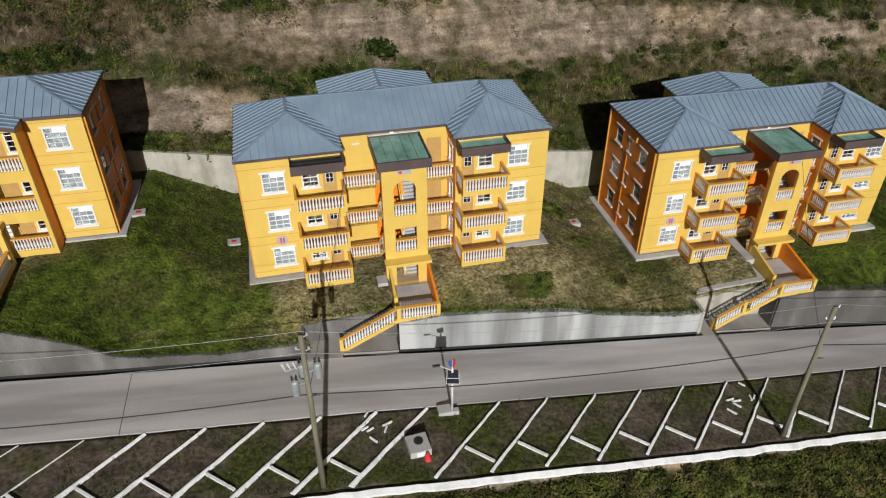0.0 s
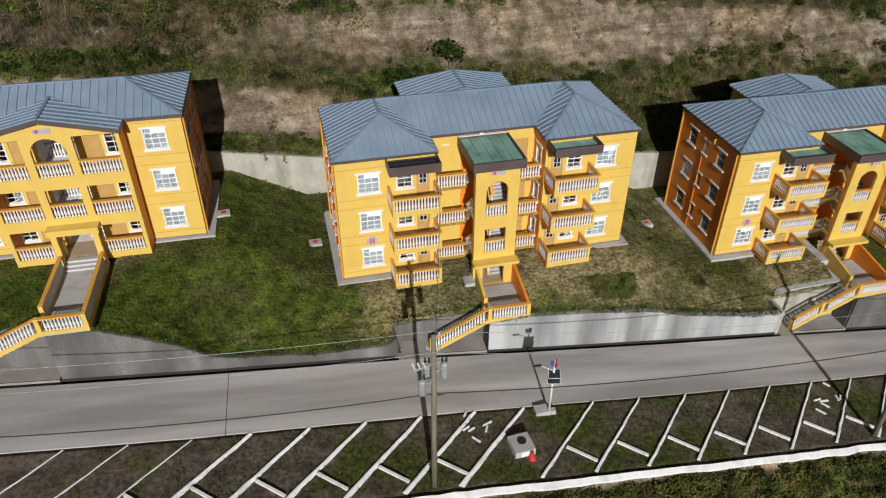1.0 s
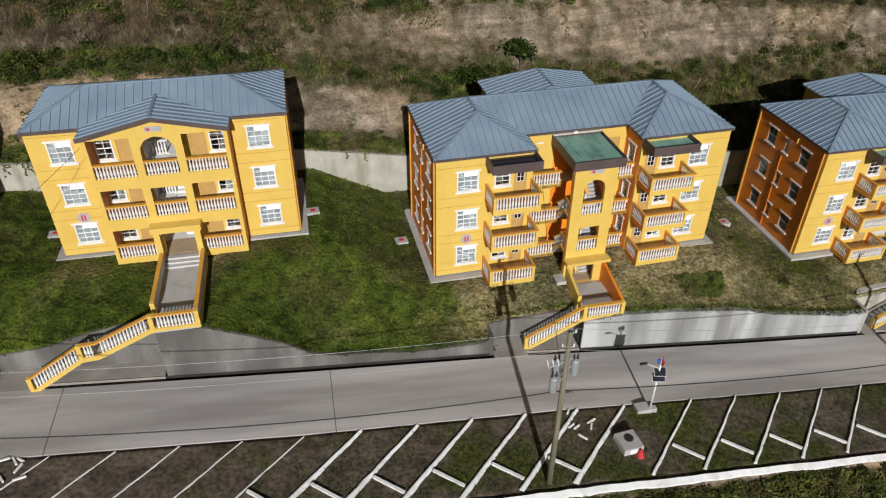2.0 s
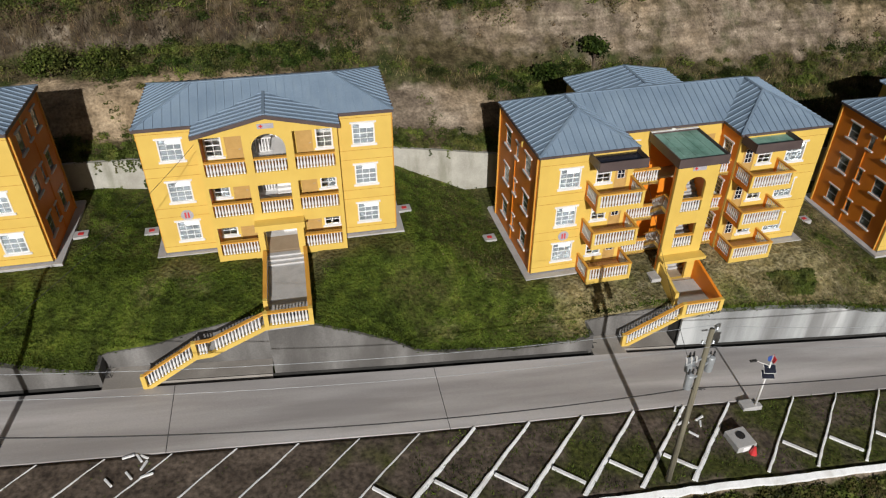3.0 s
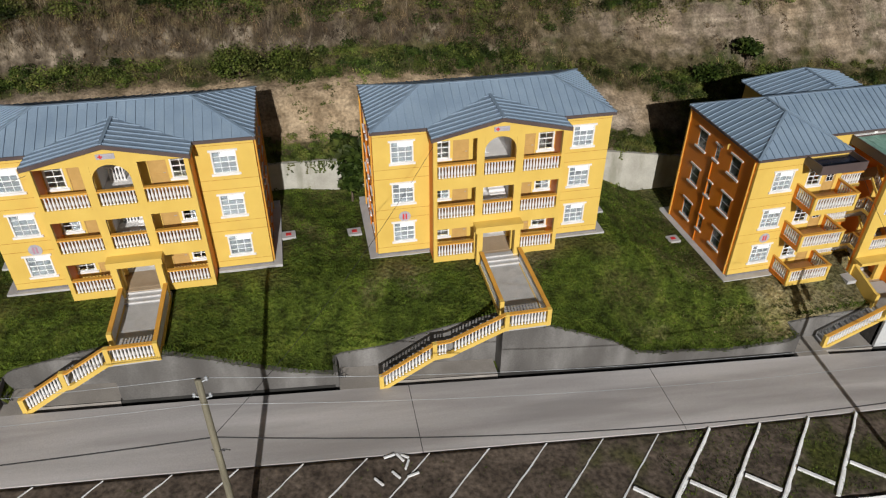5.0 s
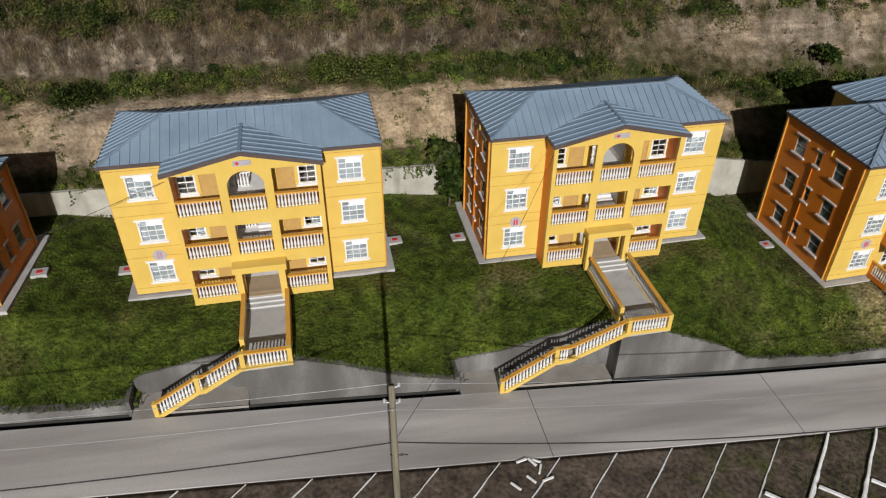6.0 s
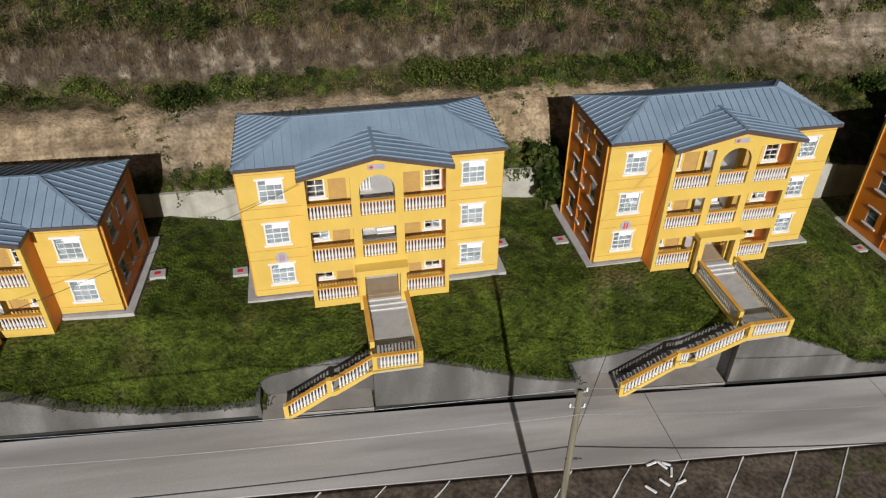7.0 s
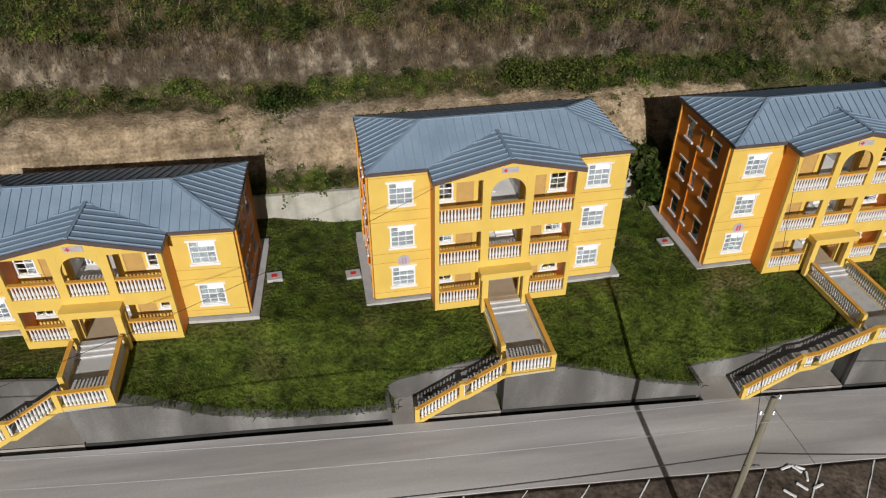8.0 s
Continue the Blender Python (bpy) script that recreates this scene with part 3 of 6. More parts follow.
def build_ground():
    xs = graded(-62, 92, 0.55, 700)
    vs = [w for w in graded(-26, 36, 0.55, 700)]
    # rows that follow the road are shifted with it; rows near its edges are sharp
    vs = sorted([w for w in vs if not (-19.6 < w < -6.7)] + [-19.5, -19.15, -19.13, -18.4, -17.6, -16.8, -16.0, -15.2, -14.4, -13.7, -13.47, -13.44, -12, -10, -8.6, -7.93, -7.89, -7.6, -7.2, -6.73, -6.69])
    nx, ny = len(xs), len(vs)
    co = np.zeros((ny, nx, 3))
    for j, w in enumerate(vs):
        f = 1.0 if -21 < w < -6.4 else max(0.0, 1 - (w + 6.4) / 5) if w >= -6.4 else max(0.0, 1 - (-21 - w) / 15)
        for i, x in enumerate(xs):
            y = w + (far_y(x) + 8.4) * f
            co[j, i] = x, y, land(x, y)
    idx = np.arange(nx * ny).reshape(ny, nx)
    quads = np.stack([idx[:-1, :-1], idx[:-1, 1:], idx[1:, 1:], idx[1:, :-1]], -1).reshape(-1, 4)
    me = bpy.data.meshes.new("ground")
    me.from_pydata(co.reshape(-1, 3).tolist(), [], quads.tolist())
    for m in (LAWN, PARK, HILL, GUTTER, LITTER):
        me.materials.append(m)
    kinds = []
    for j in range(ny - 1):
        w = (vs[j] + vs[j + 1]) / 2
        k = 2 if w > BACK_Y or w < -19.2 else 3 if -13.45 < w < -7.9 else 1 if w < -7.9 else 0
        for i in range(nx - 1):
            brow = max(brow_y(xs[i]), 20.6 if xs[i] < 16 else 22.6) + 0.1 + 0.8 * noise.noise((xs[i] * 0.3, 5.0, 0))
            kinds.append(4 if w > brow else k)
    me.polygons.foreach_set("material_index", kinds)
    me.polygons.foreach_set("use_smooth", [True] * len(kinds))
    return tagged(new("ground", me), "grassy lawn terraces below a cut hillside", "ground", kind="structure")


ground = build_ground()


def strip(name, x0, x1, y_in, y_out, z_top, z_low, mat, step=1.0, parent=None, label=""):
    """A solid band between two lines over the plan, with its own top and bottom."""
    k = max(1, int(round((x1 - x0) / step)))
    xs = [x0 + (x1 - x0) * i / k for i in range(k + 1)]
    bm = bmesh.new()
    rows = []
    for x in xs:
        rows.append([bm.verts.new(p) for p in ((x, y_in(x), z_low(x)), (x, y_out(x), z_low(x)), (x, y_out(x), z_top(x)), (x, y_in(x), z_top(x)))])
    for a, b in zip(rows, rows[1:]):
        for i in range(4):
            bm.faces.new((a[i], a[(i + 1) % 4], b[(i + 1) % 4], b[i]))
    bm.faces.new(rows[0][::-1])
    bm.faces.new(rows[-1])
    return part(name, bm, mat, parent, label)


# road of cast slabs with joints
road = empty("road", pose(0, 0, 0), "pale worn concrete road sloping along the houses", "road", kind="structure")
JOINTS = [-90, -60, -0.45, 14.6, 74, 120]
for a, b in zip(JOINTS, JOINTS[1:]):
    strip("slab", a + 0.02, b - 0.02, road_in, lambda x: far_y(x) - 5.0, lambda x: road_z(x) + 0.06, lambda x: road_z(x) - 0.5, ROADM, 1.5, road)
    strip("joint", b - 0.02, b + 0.02, lambda x: road_in(x) - 0.02, lambda x: far_y(x) - 4.98, lambda x: road_z(x) + 0.045, lambda x: road_z(x) - 0.4, GUTTER, 0.04, road)

# retaining wall along the road, in lengths between the stair entrances
WALLS = [(-60, -44.7), (-37.8, -22.45), (-16.1, -4.6), (5.15, 24.9), (31.2, 53.3), (59.6, 90)]
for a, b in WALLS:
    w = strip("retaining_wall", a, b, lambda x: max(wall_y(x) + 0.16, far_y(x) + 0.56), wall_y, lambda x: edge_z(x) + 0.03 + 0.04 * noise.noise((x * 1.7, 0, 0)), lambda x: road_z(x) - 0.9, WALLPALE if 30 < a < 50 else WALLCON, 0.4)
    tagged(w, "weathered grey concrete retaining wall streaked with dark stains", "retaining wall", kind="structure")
# near-black strip on the wall face, up to road level, along the gutter
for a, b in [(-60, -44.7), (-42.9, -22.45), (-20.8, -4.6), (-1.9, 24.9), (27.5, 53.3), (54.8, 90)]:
    w = strip("gutter_strip", a, b, lambda x: wall_y(x) - 0.004, lambda x: wall_y(x) - 0.04, lambda x: road_z(x) + 0.055, lambda x: road_z(x) - 0.85, GUTTER, 0.8)
    tagged(w, "near-black strip along the wall side of an open roadside gutter", "gutter", kind="structure")
back_wall = strip("garden_wall", -60, 92, lambda x: BACK_Y, lambda x: BACK_Y - 0.3, lambda x: float(np.interp(x, HILL_X, HILL_TABLE[:, 0])) + 0.12, lambda x: float(np.interp(x, PAD_X, PAD_Z)) - 0.5, BACKWALL, 1.0)
tagged(back_wall, "low pale concrete wall at the foot of the hillside", "retaining wall", kind="structure")


# ---- houses ----
def lathe_mesh(name, profile, mat, sides=6):
    bm = bmesh.new()
    lathe(bm, profile, sides)
    me = bpy.data.meshes.new(name)
    bm.to_mesh(me)
    bm.free()
    me.materials.append(mat)
    return me


BALUSTER = lathe_mesh("baluster", [(0.074, 0.0), (0.042, 0.07), (0.077, 0.25), (0.036, 0.58), (0.066, 0.82)], WHITE)
SEAM = bpy.data.meshes.new("seam")
_bm = bmesh.new()
box(_bm, -0.5, 0.5, -0.5, 0.5, 0.0, 1.0)
_bm.to_mesh(SEAM)
_bm.free()
SEAM.materials.append(ROOF)


def balustrade(parent, p, q, mat=None, base=0.22, lead=0.12, label="", low=0.0):
    """Bottom beam, row of white balusters and coping from p to q (points on the floor edge)."""
    p, q = Vector(p), Vector(q)
    bm = bmesh.new()
    up = Vector((0, 0, 1))
    beam(bm, p + up * (0.03 - base / 2 - low / 2), q + up * (0.03 - base / 2 - low / 2), 0.22, base + low)
    ob = part("balustrade", bm, mat or YELLOW, parent, label)
    bm = bmesh.new()
    beam(bm, p + up * 0.90, q + up * 0.90, 0.24, 0.09)
    part("coping", bm, mat or COPING, ob)
    run = (q.xy - p.xy).length
    count = max(1, int(round((run - 2 * lead) / 0.19)))
    for i in range(count):
        s = (lead + (run - 2 * lead) * (i + 0.5) / count) / run
        c = p.lerp(q, s)
        share("baluster", BALUSTER, ob, Matrix.Translation(c + up * 0.04))
    return ob


def window(parent, x0, x1, z0, z1, y, m=None, cols=2, rows=3, curtain=0.0, jamb=0.05, frame_mat=None):
    """A white window in a wall whose face is at y (looking towards -y): trim, sash bars, pane and what hangs behind it."""
    m = m or Matrix()
    bm = bmesh.new()
    f = 0.035
    pierced(bm, x0 - jamb, x1 + jamb, z0 - 0.002, z1 + 0.002, y - (0.03 if jamb > 0 else -0.02), y + 0.10, [(x0 + f, x1 - f, z0 + f, z1 - f)])
    ob = part("window", bm, frame_mat or WHITE, parent)
    ob.matrix_basis = m
    part("head_trim", boxes((x0 - 0.16, x1 + 0.16, y - 0.07, y + 0.10, z1 + 0.003, z1 + 0.12)), WHITE, ob)
    part("sill", boxes((x0 - 0.16, x1 + 0.16, y - 0.10, y + 0.10, z0 - 0.13, z0 - 0.003)), WHITE, ob)
    bars = bmesh.new()
    for i in range(1, cols):
        c = x0 + (x1 - x0) * i / cols
        box(bars, c - 0.015, c + 0.015, y + 0.03, y + 0.07, z0 + f, z1 - f)
    for j in range(1, rows):
        c = z0 + (z1 - z0) * j / rows
        h = 0.028 if (rows % 2 == 0 and j == rows // 2) else 0.014
        box(bars, x0 + f, x1 - f, y + 0.032, y + 0.068, c - h, c + h)
    part("glazing_grid", bars, STEEL if frame_mat else WHITE, ob)
    pane = part("pane", boxes((x0 + f, x1 - f, y + 0.046, y + 0.054, z0 + f, z1 - f)), GLASS, ob)
    pane.visible_shadow = False
    if curtain:
        cb = bmesh.new()
        a, b = (x1 - f - (x1 - x0 - 2 * f) * curtain, x1 - f)
        box(cb, a, b, y + 0.09, y + 0.098, z0 + f, z1 - f)
        part("curtain", cb, CURTAIN, ob)
        if curtain > 0.9 and not frame_mat:
            drop = z1 - (z1 - z0) * 0.25
            part("roller_blind", boxes((a + (b - a) * 0.36, b, y + 0.078, y + 0.084, drop, z1 - f)), WHITE, ob)
    return ob


def door(parent, x0, x1, z0, z1, y, m=None, lit=False):
    bm = bmesh.new()
    box(bm, x0, x1, y + 0.02, y + 0.07, z0, z1)
    for a, b in ((0.1, 0.47), (0.53, 0.9)):
        box(bm, x0 + 0.12, x1 - 0.12, y + 0.012, y + 0.02, z0 + (z1 - z0) * a, z0 + (z1 - z0) * b)
    ob = part("door", bm, DOORM, parent)
    ob.matrix_basis = m or Matrix()
    hb = bmesh.new()
    tube(hb, (x1 - 0.08, y + 0.02, z0 + 1.0), (x1 - 0.08, y - 0.05, z0 + 1.0), 0.018, 0.018, 6)
    tube(hb, (x1 - 0.08, y - 0.04, z0 + 1.0), (x1 - 0.2, y - 0.04, z0 + 1.0), 0.014, 0.014, 6)
    part("handle", hb, STEEL, ob)
    jb = boxes((x0 - 0.05, x0 - 0.001, y - 0.012, y + 0.06, z0, z1 + 0.05), (x1 + 0.001, x1 + 0.05, y - 0.012, y + 0.06, z0, z1 + 0.05), (x0 - 0.001, x1 + 0.001, y - 0.012, y + 0.06, z1 + 0.001, z1 + 0.05))
    part("door_frame", jb, DOORM, ob)
    if lit:
        part("glazing", boxes((x0 + 0.14, x1 - 0.14, y + 0.004, y + 0.012, z0 + (z1 - z0) * 0.44, z0 + (z1 - z0) * 0.93)), PANELM, ob)
        bb = bmesh.new()
        for i in range(3):
            c = x0 + 0.14 + (x1 - x0 - 0.28) * i / 2
            box(bb, c - 0.014, c + 0.014, y - 0.004, y + 0.012, z0 + (z1 - z0) * 0.44, z0 + (z1 - z0) * 0.93)
        for i in range(4):
            c = z0 + (z1 - z0) * (0.44 + 0.49 * i / 3)
            box(bb, x0 + 0.12, x1 - 0.12, y - 0.004, y + 0.012, c - 0.014, c + 0.014)
        part("glazing_grid", bb, WHITE, ob)
    return ob


def roof_plane(slopes, pts, pitch=0.5):
    """A roof slope as a thin solid, with the lines of its seams running up it."""
    roof_bm, seams = bmesh.new(), []
    slopes.append((roof_bm, seams))
    pts = [Vector(p) for p in pts]
    nrm = (pts[1] - pts[0]).cross(pts[2] - pts[1]).normalized()
    if nrm.z < 0:
        nrm = -nrm
    prism(roof_bm, [p for p in pts], (0, 0, -0.07))
    # first edge is the eave; seams rise at right angles to it
    e = (pts[1] - pts[0])
    length = e.length
    e.normalize()
    up = nrm.cross(e).normalized()
    if up.z < 0:
        up = -up
    flat = [((p - pts[0]).dot(e), (p - pts[0]).dot(up)) for p in pts]
    lo, hi = min(a for a, b in flat), max(a for a, b in flat)
    k = int((hi - lo) / pitch)
    off = (hi - lo - k * pitch) / 2
    for i in range(k + 1):
        s = lo + off + i * pitch
        cut = []
        for (a0, b0), (a1, b1) in zip(flat, flat[1:] + flat[:1]):
            if (a0 - s) * (a1 - s) <= 0 and abs(a1 - a0) > 1e-6:
                cut.append(b0 + (b1 - b0) * (s - a0) / (a1 - a0))
        if len(cut) >= 2 and max(cut) - min(cut) > 0.25:
            seams.append((pts[0] + e * s + up * min(cut), pts[0] + e * s + up * max(cut), nrm))


def finish_roof(parent, slopes, caps, name="roof"):
    for bm, seams in slopes:
        ob = part(name, bm, ROOF, parent, "blue-grey standing-seam metal roof slope")
        lay_seams(ob, seams)
    for a, b in caps:
        cb = bmesh.new()
        beam(cb, Vector(a) + Vector((0, 0, 0.035)), Vector(b) + Vector((0, 0, 0.035)), 0.18, 0.06)
        part("ridge_cap", cb, ROOF, parent)


def lay_seams(ob, seams):
    for a, b, nrm in seams:
        d = b - a
        u = d.normalized()
        s = u.cross(nrm).normalized()
        m = Matrix((( s.x * 0.04, u.x * d.length, nrm.x * 0.065, (a.x + b.x) / 2), (s.y * 0.04, u.y * d.length, nrm.y * 0.065, (a.y + b.y) / 2), (s.z * 0.04, u.z * d.length, nrm.z * 0.065, (a.z + b.z) / 2), (0, 0, 0, 1)))
        share("seam", SEAM, ob, m)


def fascia(parent, lines, h=0.20, mat=None):
    for a, b in lines:
        bm = bmesh.new()
        beam(bm, Vector(a) - Vector((0, 0, h / 2 - 0.02)), Vector(b) - Vector((0, 0, h / 2 - 0.02)), 0.06, h)
        part("fascia", bm, mat or FASCIA, parent)


def number_sign(parent, x, z, y, bars=None):
    """Round plate; the number is only two plain bars."""
    bm = bmesh.new()
    tube(bm, (x, y, z), (x, y - 0.03, z), 0.37, 0.37, 20)
    ob = part("number_plate", bm, SIGNGREY, parent, "round grey plate with red bars")
    part("bar", boxes((x - 0.14, x - 0.04, y - 0.045, y - 0.031, z - 0.2, z + 0.2)), bars or RED, ob)
    part("bar", boxes((x + 0.04, x + 0.14, y - 0.045, y - 0.031, z - 0.2, z + 0.2)), bars or RED, ob)


def cross_sign(parent, x, z, y):
    ob = part("sign_board", boxes((x - 0.46, x + 0.46, y - 0.04, y, z - 0.15, z + 0.15)), SIGNGREY, parent, "grey sign board with a red emblem")
    part("emblem", boxes((x - 0.36, x - 0.14, y - 0.05, y - 0.041, z - 0.04, z + 0.04), (x - 0.29, x - 0.21, y - 0.05, y - 0.041, z - 0.11, z - 0.041), (x - 0.29, x - 0.21, y - 0.05, y - 0.041, z + 0.041, z + 0.11)), RED, ob)
    part("bar", boxes((x - 0.06, x + 0.38, y - 0.05, y - 0.041, z + 0.02, z + 0.09)), SIGNGREY, ob)


def lamp_bracket(parent, x, y, z, sx):
    """Overflow pipe under the eave: a short elbow."""
    bm = bmesh.new()
    tube(bm, (x - sx * 0.02, y, z + 0.32), (x + sx * 0.16, y, z + 0.32), 0.05, 0.05, 7)
    tube(bm, (x + sx * 0.13, y, z + 0.36), (x + sx * 0.13, y, z), 0.05, 0.05, 7)
    part("overflow_pipe", bm, YELLOW, parent)


S = 2.8


def grooves(parent, x0, x1, y, zs):
    for z in zs:
        part("groove", boxes((x0, x1, y - 0.004, y + 0.01, z - 0.012, z + 0.012)), GROOVE, parent)


def side_wall(house, name, x, y0, y1, z0, z1, sgn, rows, mat, curtain=0.0):
    """A gable-end wall along y at x, with windows in three columns; sgn: the way it faces."""
    cols = [(1.3, 2.2), (3.25, 3.65), (4.85, 5.75)]
    # built looking towards -y, then turned
    m = Matrix.Translation((x, (y0 + y1) / 2, 0)) @ Matrix.Rotation(radians(90 * sgn), 4, "Z")
    half = (y1 - y0) / 2
    sc = (y1 - y0) / 7.0
    holes = []
    for z in rows:
        for a, b in cols:
            u0, u1 = -half + a * sc, -half + b * sc
            holes.append((u0, u1, z + (0.75 if b - a > 0.5 else 0.85), z + (2.05 if b - a > 0.5 else 1.9)))
    bm = bmesh.new()
    pierced(bm, -half, half, z0, z1, 0.0, 0.2, holes)
    w = part(name, bm, mat, house)
    w.matrix_basis = m
    for i, h in enumerate(holes):
        window(house, *h, 0.0, m, 1, 2, curtain=1.0 if i % 3 != 1 else 0, jamb=-0.004, frame_mat=STEEL)
    # painted drain pipes: one in the middle, one at each corner
    for u, top_z, r in ((0.30 * sgn, rows[-1] + 0.6, 0.032), (-half + 0.10, z1 - 0.25, 0.055), (half - 0.10, z1 - 0.25, 0.055)):
        db = bmesh.new()
        tube(db, (u, -r - 0.012, z0 + 0.1), (u, -r - 0.012, top_z), r, r, 8)
        for zc in np.arange(0.6, top_z, 1.4):
            box(db, u - r - 0.02, u + r + 0.02, -r * 2 - 0.025, -0.001, zc - 0.025, zc + 0.025)
        part("drain_pipe", db, mat if r < 0.05 else COPING, house).matrix_basis = m
    return w


def house_a(m, floors, label, bars=None):
    """Walk-up block with a gabled balcony front. Local frame: middle of the facade, ground floor level."""
    house = empty("apartment_house", m, label, "house", "apartment houses along the road")
    top = S * (floors - 1)
    eave = top + 2.75
    W, D = 7.34, 6.5
    # wings of the front wall
    fl = [S * i for i in range(floors)]
    for sx in (-1, 1):
        a, b = (-6.26, -4.98)
        if sx > 0:
            a, b = -b, -a
        holes = [(a, b, z + 0.62, z + 1.98) for z in fl]
        c, d = (-3.7, -2.78) if sx < 0 else (2.78, 3.7)
        e, f = (-2.5, -1.62) if sx < 0 else (1.62, 2.5)
        holes += [(c, d, z + 0.62, z + 2.05) for z in fl] + [(e, f, z, z + 2.05) for z in fl]
        bm = bmesh.new()
        x0, x1 = (-W, -1.1) if sx < 0 else (1.1, W)
        pierced(bm, x0, x1, -0.55, eave, 0.05, 0.25, holes)
        part("front_wall", bm, YELLOW, house)
        for i, z in enumerate(fl):
            window(house, a, b, z + 0.62, z + 1.98, 0.05, None, 3, 4, curtain=1.0)
            window(house, c, d, z + 0.62, z + 2.05, 0.05, None, 2, 4, curtain=0.6 if i == 1 else 0.0)
            door(house, e, f, z, z + 2.05, 0.05)
        gx0, gx1 = (-W, -4.02) if sx < 0 else (4.02, W)
        grooves(house, gx0, gx1, 0.05, [z for k in fl for z in (k + 0.2, k + 2.36) if z < eave - 0.2])
        # corner pilaster and plinth
        part("plinth", boxes((min(gx0, gx1) - 0.03, max(gx0, gx1) + 0.03, 0.0, 0.06, -0.6, -0.22)), PLINTH, house)
    # end walls in the orange that stands for yellow paint in shade
    side_wall(house, "side_wall", -W, 0.26, D, -0.55, eave, -1, fl, SHADE_ORANGE)
    side_wall(house, "side_wall", W, 0.26, D, -0.55, eave, 1, fl, SHADE_ORANGE)
    part("back_wall", boxes((-W, W, D, D + 0.2, -0.55, eave)), YELLOW, house)
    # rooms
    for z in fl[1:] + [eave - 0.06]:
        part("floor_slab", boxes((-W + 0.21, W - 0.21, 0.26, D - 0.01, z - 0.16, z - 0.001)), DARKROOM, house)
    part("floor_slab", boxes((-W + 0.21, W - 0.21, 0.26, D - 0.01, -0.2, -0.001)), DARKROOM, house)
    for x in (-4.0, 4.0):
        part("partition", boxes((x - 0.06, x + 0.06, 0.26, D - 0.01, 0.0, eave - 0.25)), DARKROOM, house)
    for x in (-1.25, 1.25):
        part("hall_wall", boxes((x - 0.07, x + 0.07, 0.26, D - 0.01, 0.0, eave - 0.25)), INNER, house)
    part("partition", boxes((-W + 0.2, W - 0.2, 3.4, 3.5, 0.0, eave - 0.25)), INNER, house)
    # hall stairs
    for i, z in enumerate(fl):
        if i + 1 < floors:
            sb = bmesh.new()
            for k in range(8):
                box(sb, 0.05, 1.1, 0.7 + k * 0.28, 0.7 + k * 0.28 + 0.29, z + 0.02, z + 0.175 * (k + 1))
            part("hall_stairs", sb, INNER, house)
        part("hall_floor", boxes((-1.17, 1.17, 0.27, 3.39, z + 0.001, z + 0.008)), INNER, house)
        balustrade(house, (-1.1, 1.5, z), (0.05, 1.5, z), INNER)
    # balcony block
    B, F = 4.0, -1.35
    holes = []
    for z in fl:
        last = z == top
        for sx in (-1, 1):
            a, b = sorted((sx * 1.42, sx * 3.76))
            holes.append((a, b, z - 0.02, z + (2.5 if last else 2.06)))
        holes.append((-0.96, 0.96, z - (0.35 if z == 0 else 0.02), z + (2.5 if last else 1.98)))
    bm = bmesh.new()
    pierced(bm, -B, B, -0.45, eave - 0.02, F, F + 0.24, holes)
    arch_fill(bm, 0.0, 0.955, top + 1.58, top + 2.5, F + 0.001, F + 0.239)
    prism(bm, [(-B, F + 0.001, eave - 0.02), (B, F + 0.001, eave - 0.02), (0, F + 0.001, eave + 0.80)], (0, 0.237, 0))
    part("balcony_front", bm, YELLOW, house)
    for sx in (-1, 1):
        # side walls of the block, their shade put into the orange
        part("balcony_side", boxes((min(sx * B, sx * (B - 0.2)), max(sx * B, sx * (B - 0.2)), F + 0.241, 0.049, -0.45, eave)), SHADE_ORANGE, house)
    for z in fl:
        part("balcony_floor", boxes((-B + 0.21, B - 0.21, F + 0.241, 0.048, z - 0.2, z + 0.002)), FLOORGREY, house)
        if z == 0:
            part("porch_floor", boxes((-1.1, 1.1, F + 0.0, 0.26, -0.2, 0.008)), TILEM, house)
        for a, b in ((-3.76, -1.42), (-0.96, 0.96), (1.42, 3.76)):
            if z == 0 and a == -0.96:
                continue
            balustrade(house, (a, F + 0.1, z), (b, F + 0.1, z), lead=0.05)
    # porch canopy and its two posts
    part("canopy", boxes((-1.5, 1.5, F - 0.75, F - 0.002, 1.98, 2.38)), YELLOW, house)
    for sx in (-1, 1):
        part("porch_post", boxes((min(sx * 1.02, sx * 1.38), max(sx * 1.02, sx * 1.38), F - 0.62, F - 0.3, -0.5, 1.98)), YELLOW, house)
    part("porch_floor", boxes((-1.0, 1.0, F - 0.3, F + 0.3, -0.3, -0.004)), TILEM, house)
    number_sign(house, -5.56, 2.42, 0.05, bars)
    # tube lamp high on the wall of the upper balcony
    part("tube_lamp", boxes((-2.45, -1.45, -0.01, 0.048, top + 2.36, top + 2.42)), WHITE, house, "white tube lamp")
    cross_sign(house, 0.0, eave + 0.22, F)
    # apron
    ab = boxes((-W - 0.5, W + 0.5, D + 0.25, D + 0.9, -0.75, -0.30), (-W - 0.55, -W - 0.03, -0.22, D + 0.25, -0.75, -0.30), (W + 0.03, W + 0.55, -0.22, D + 0.25, -0.75, -0.30), (-W - 0.03, -B - 0.05, -0.22, 0.0, -0.75, -0.32), (B + 0.05, W + 0.03, -0.22, 0.0, -0.75, -0.32))
    part("apron", ab, WALKWAY, house)
    # roof
    slopes = []
    X, Y0, Y1, Z, R, ym = 7.46, -0.19, 6.8, eave + 0.06, 1.48, 2.62
    h = ym - Y0
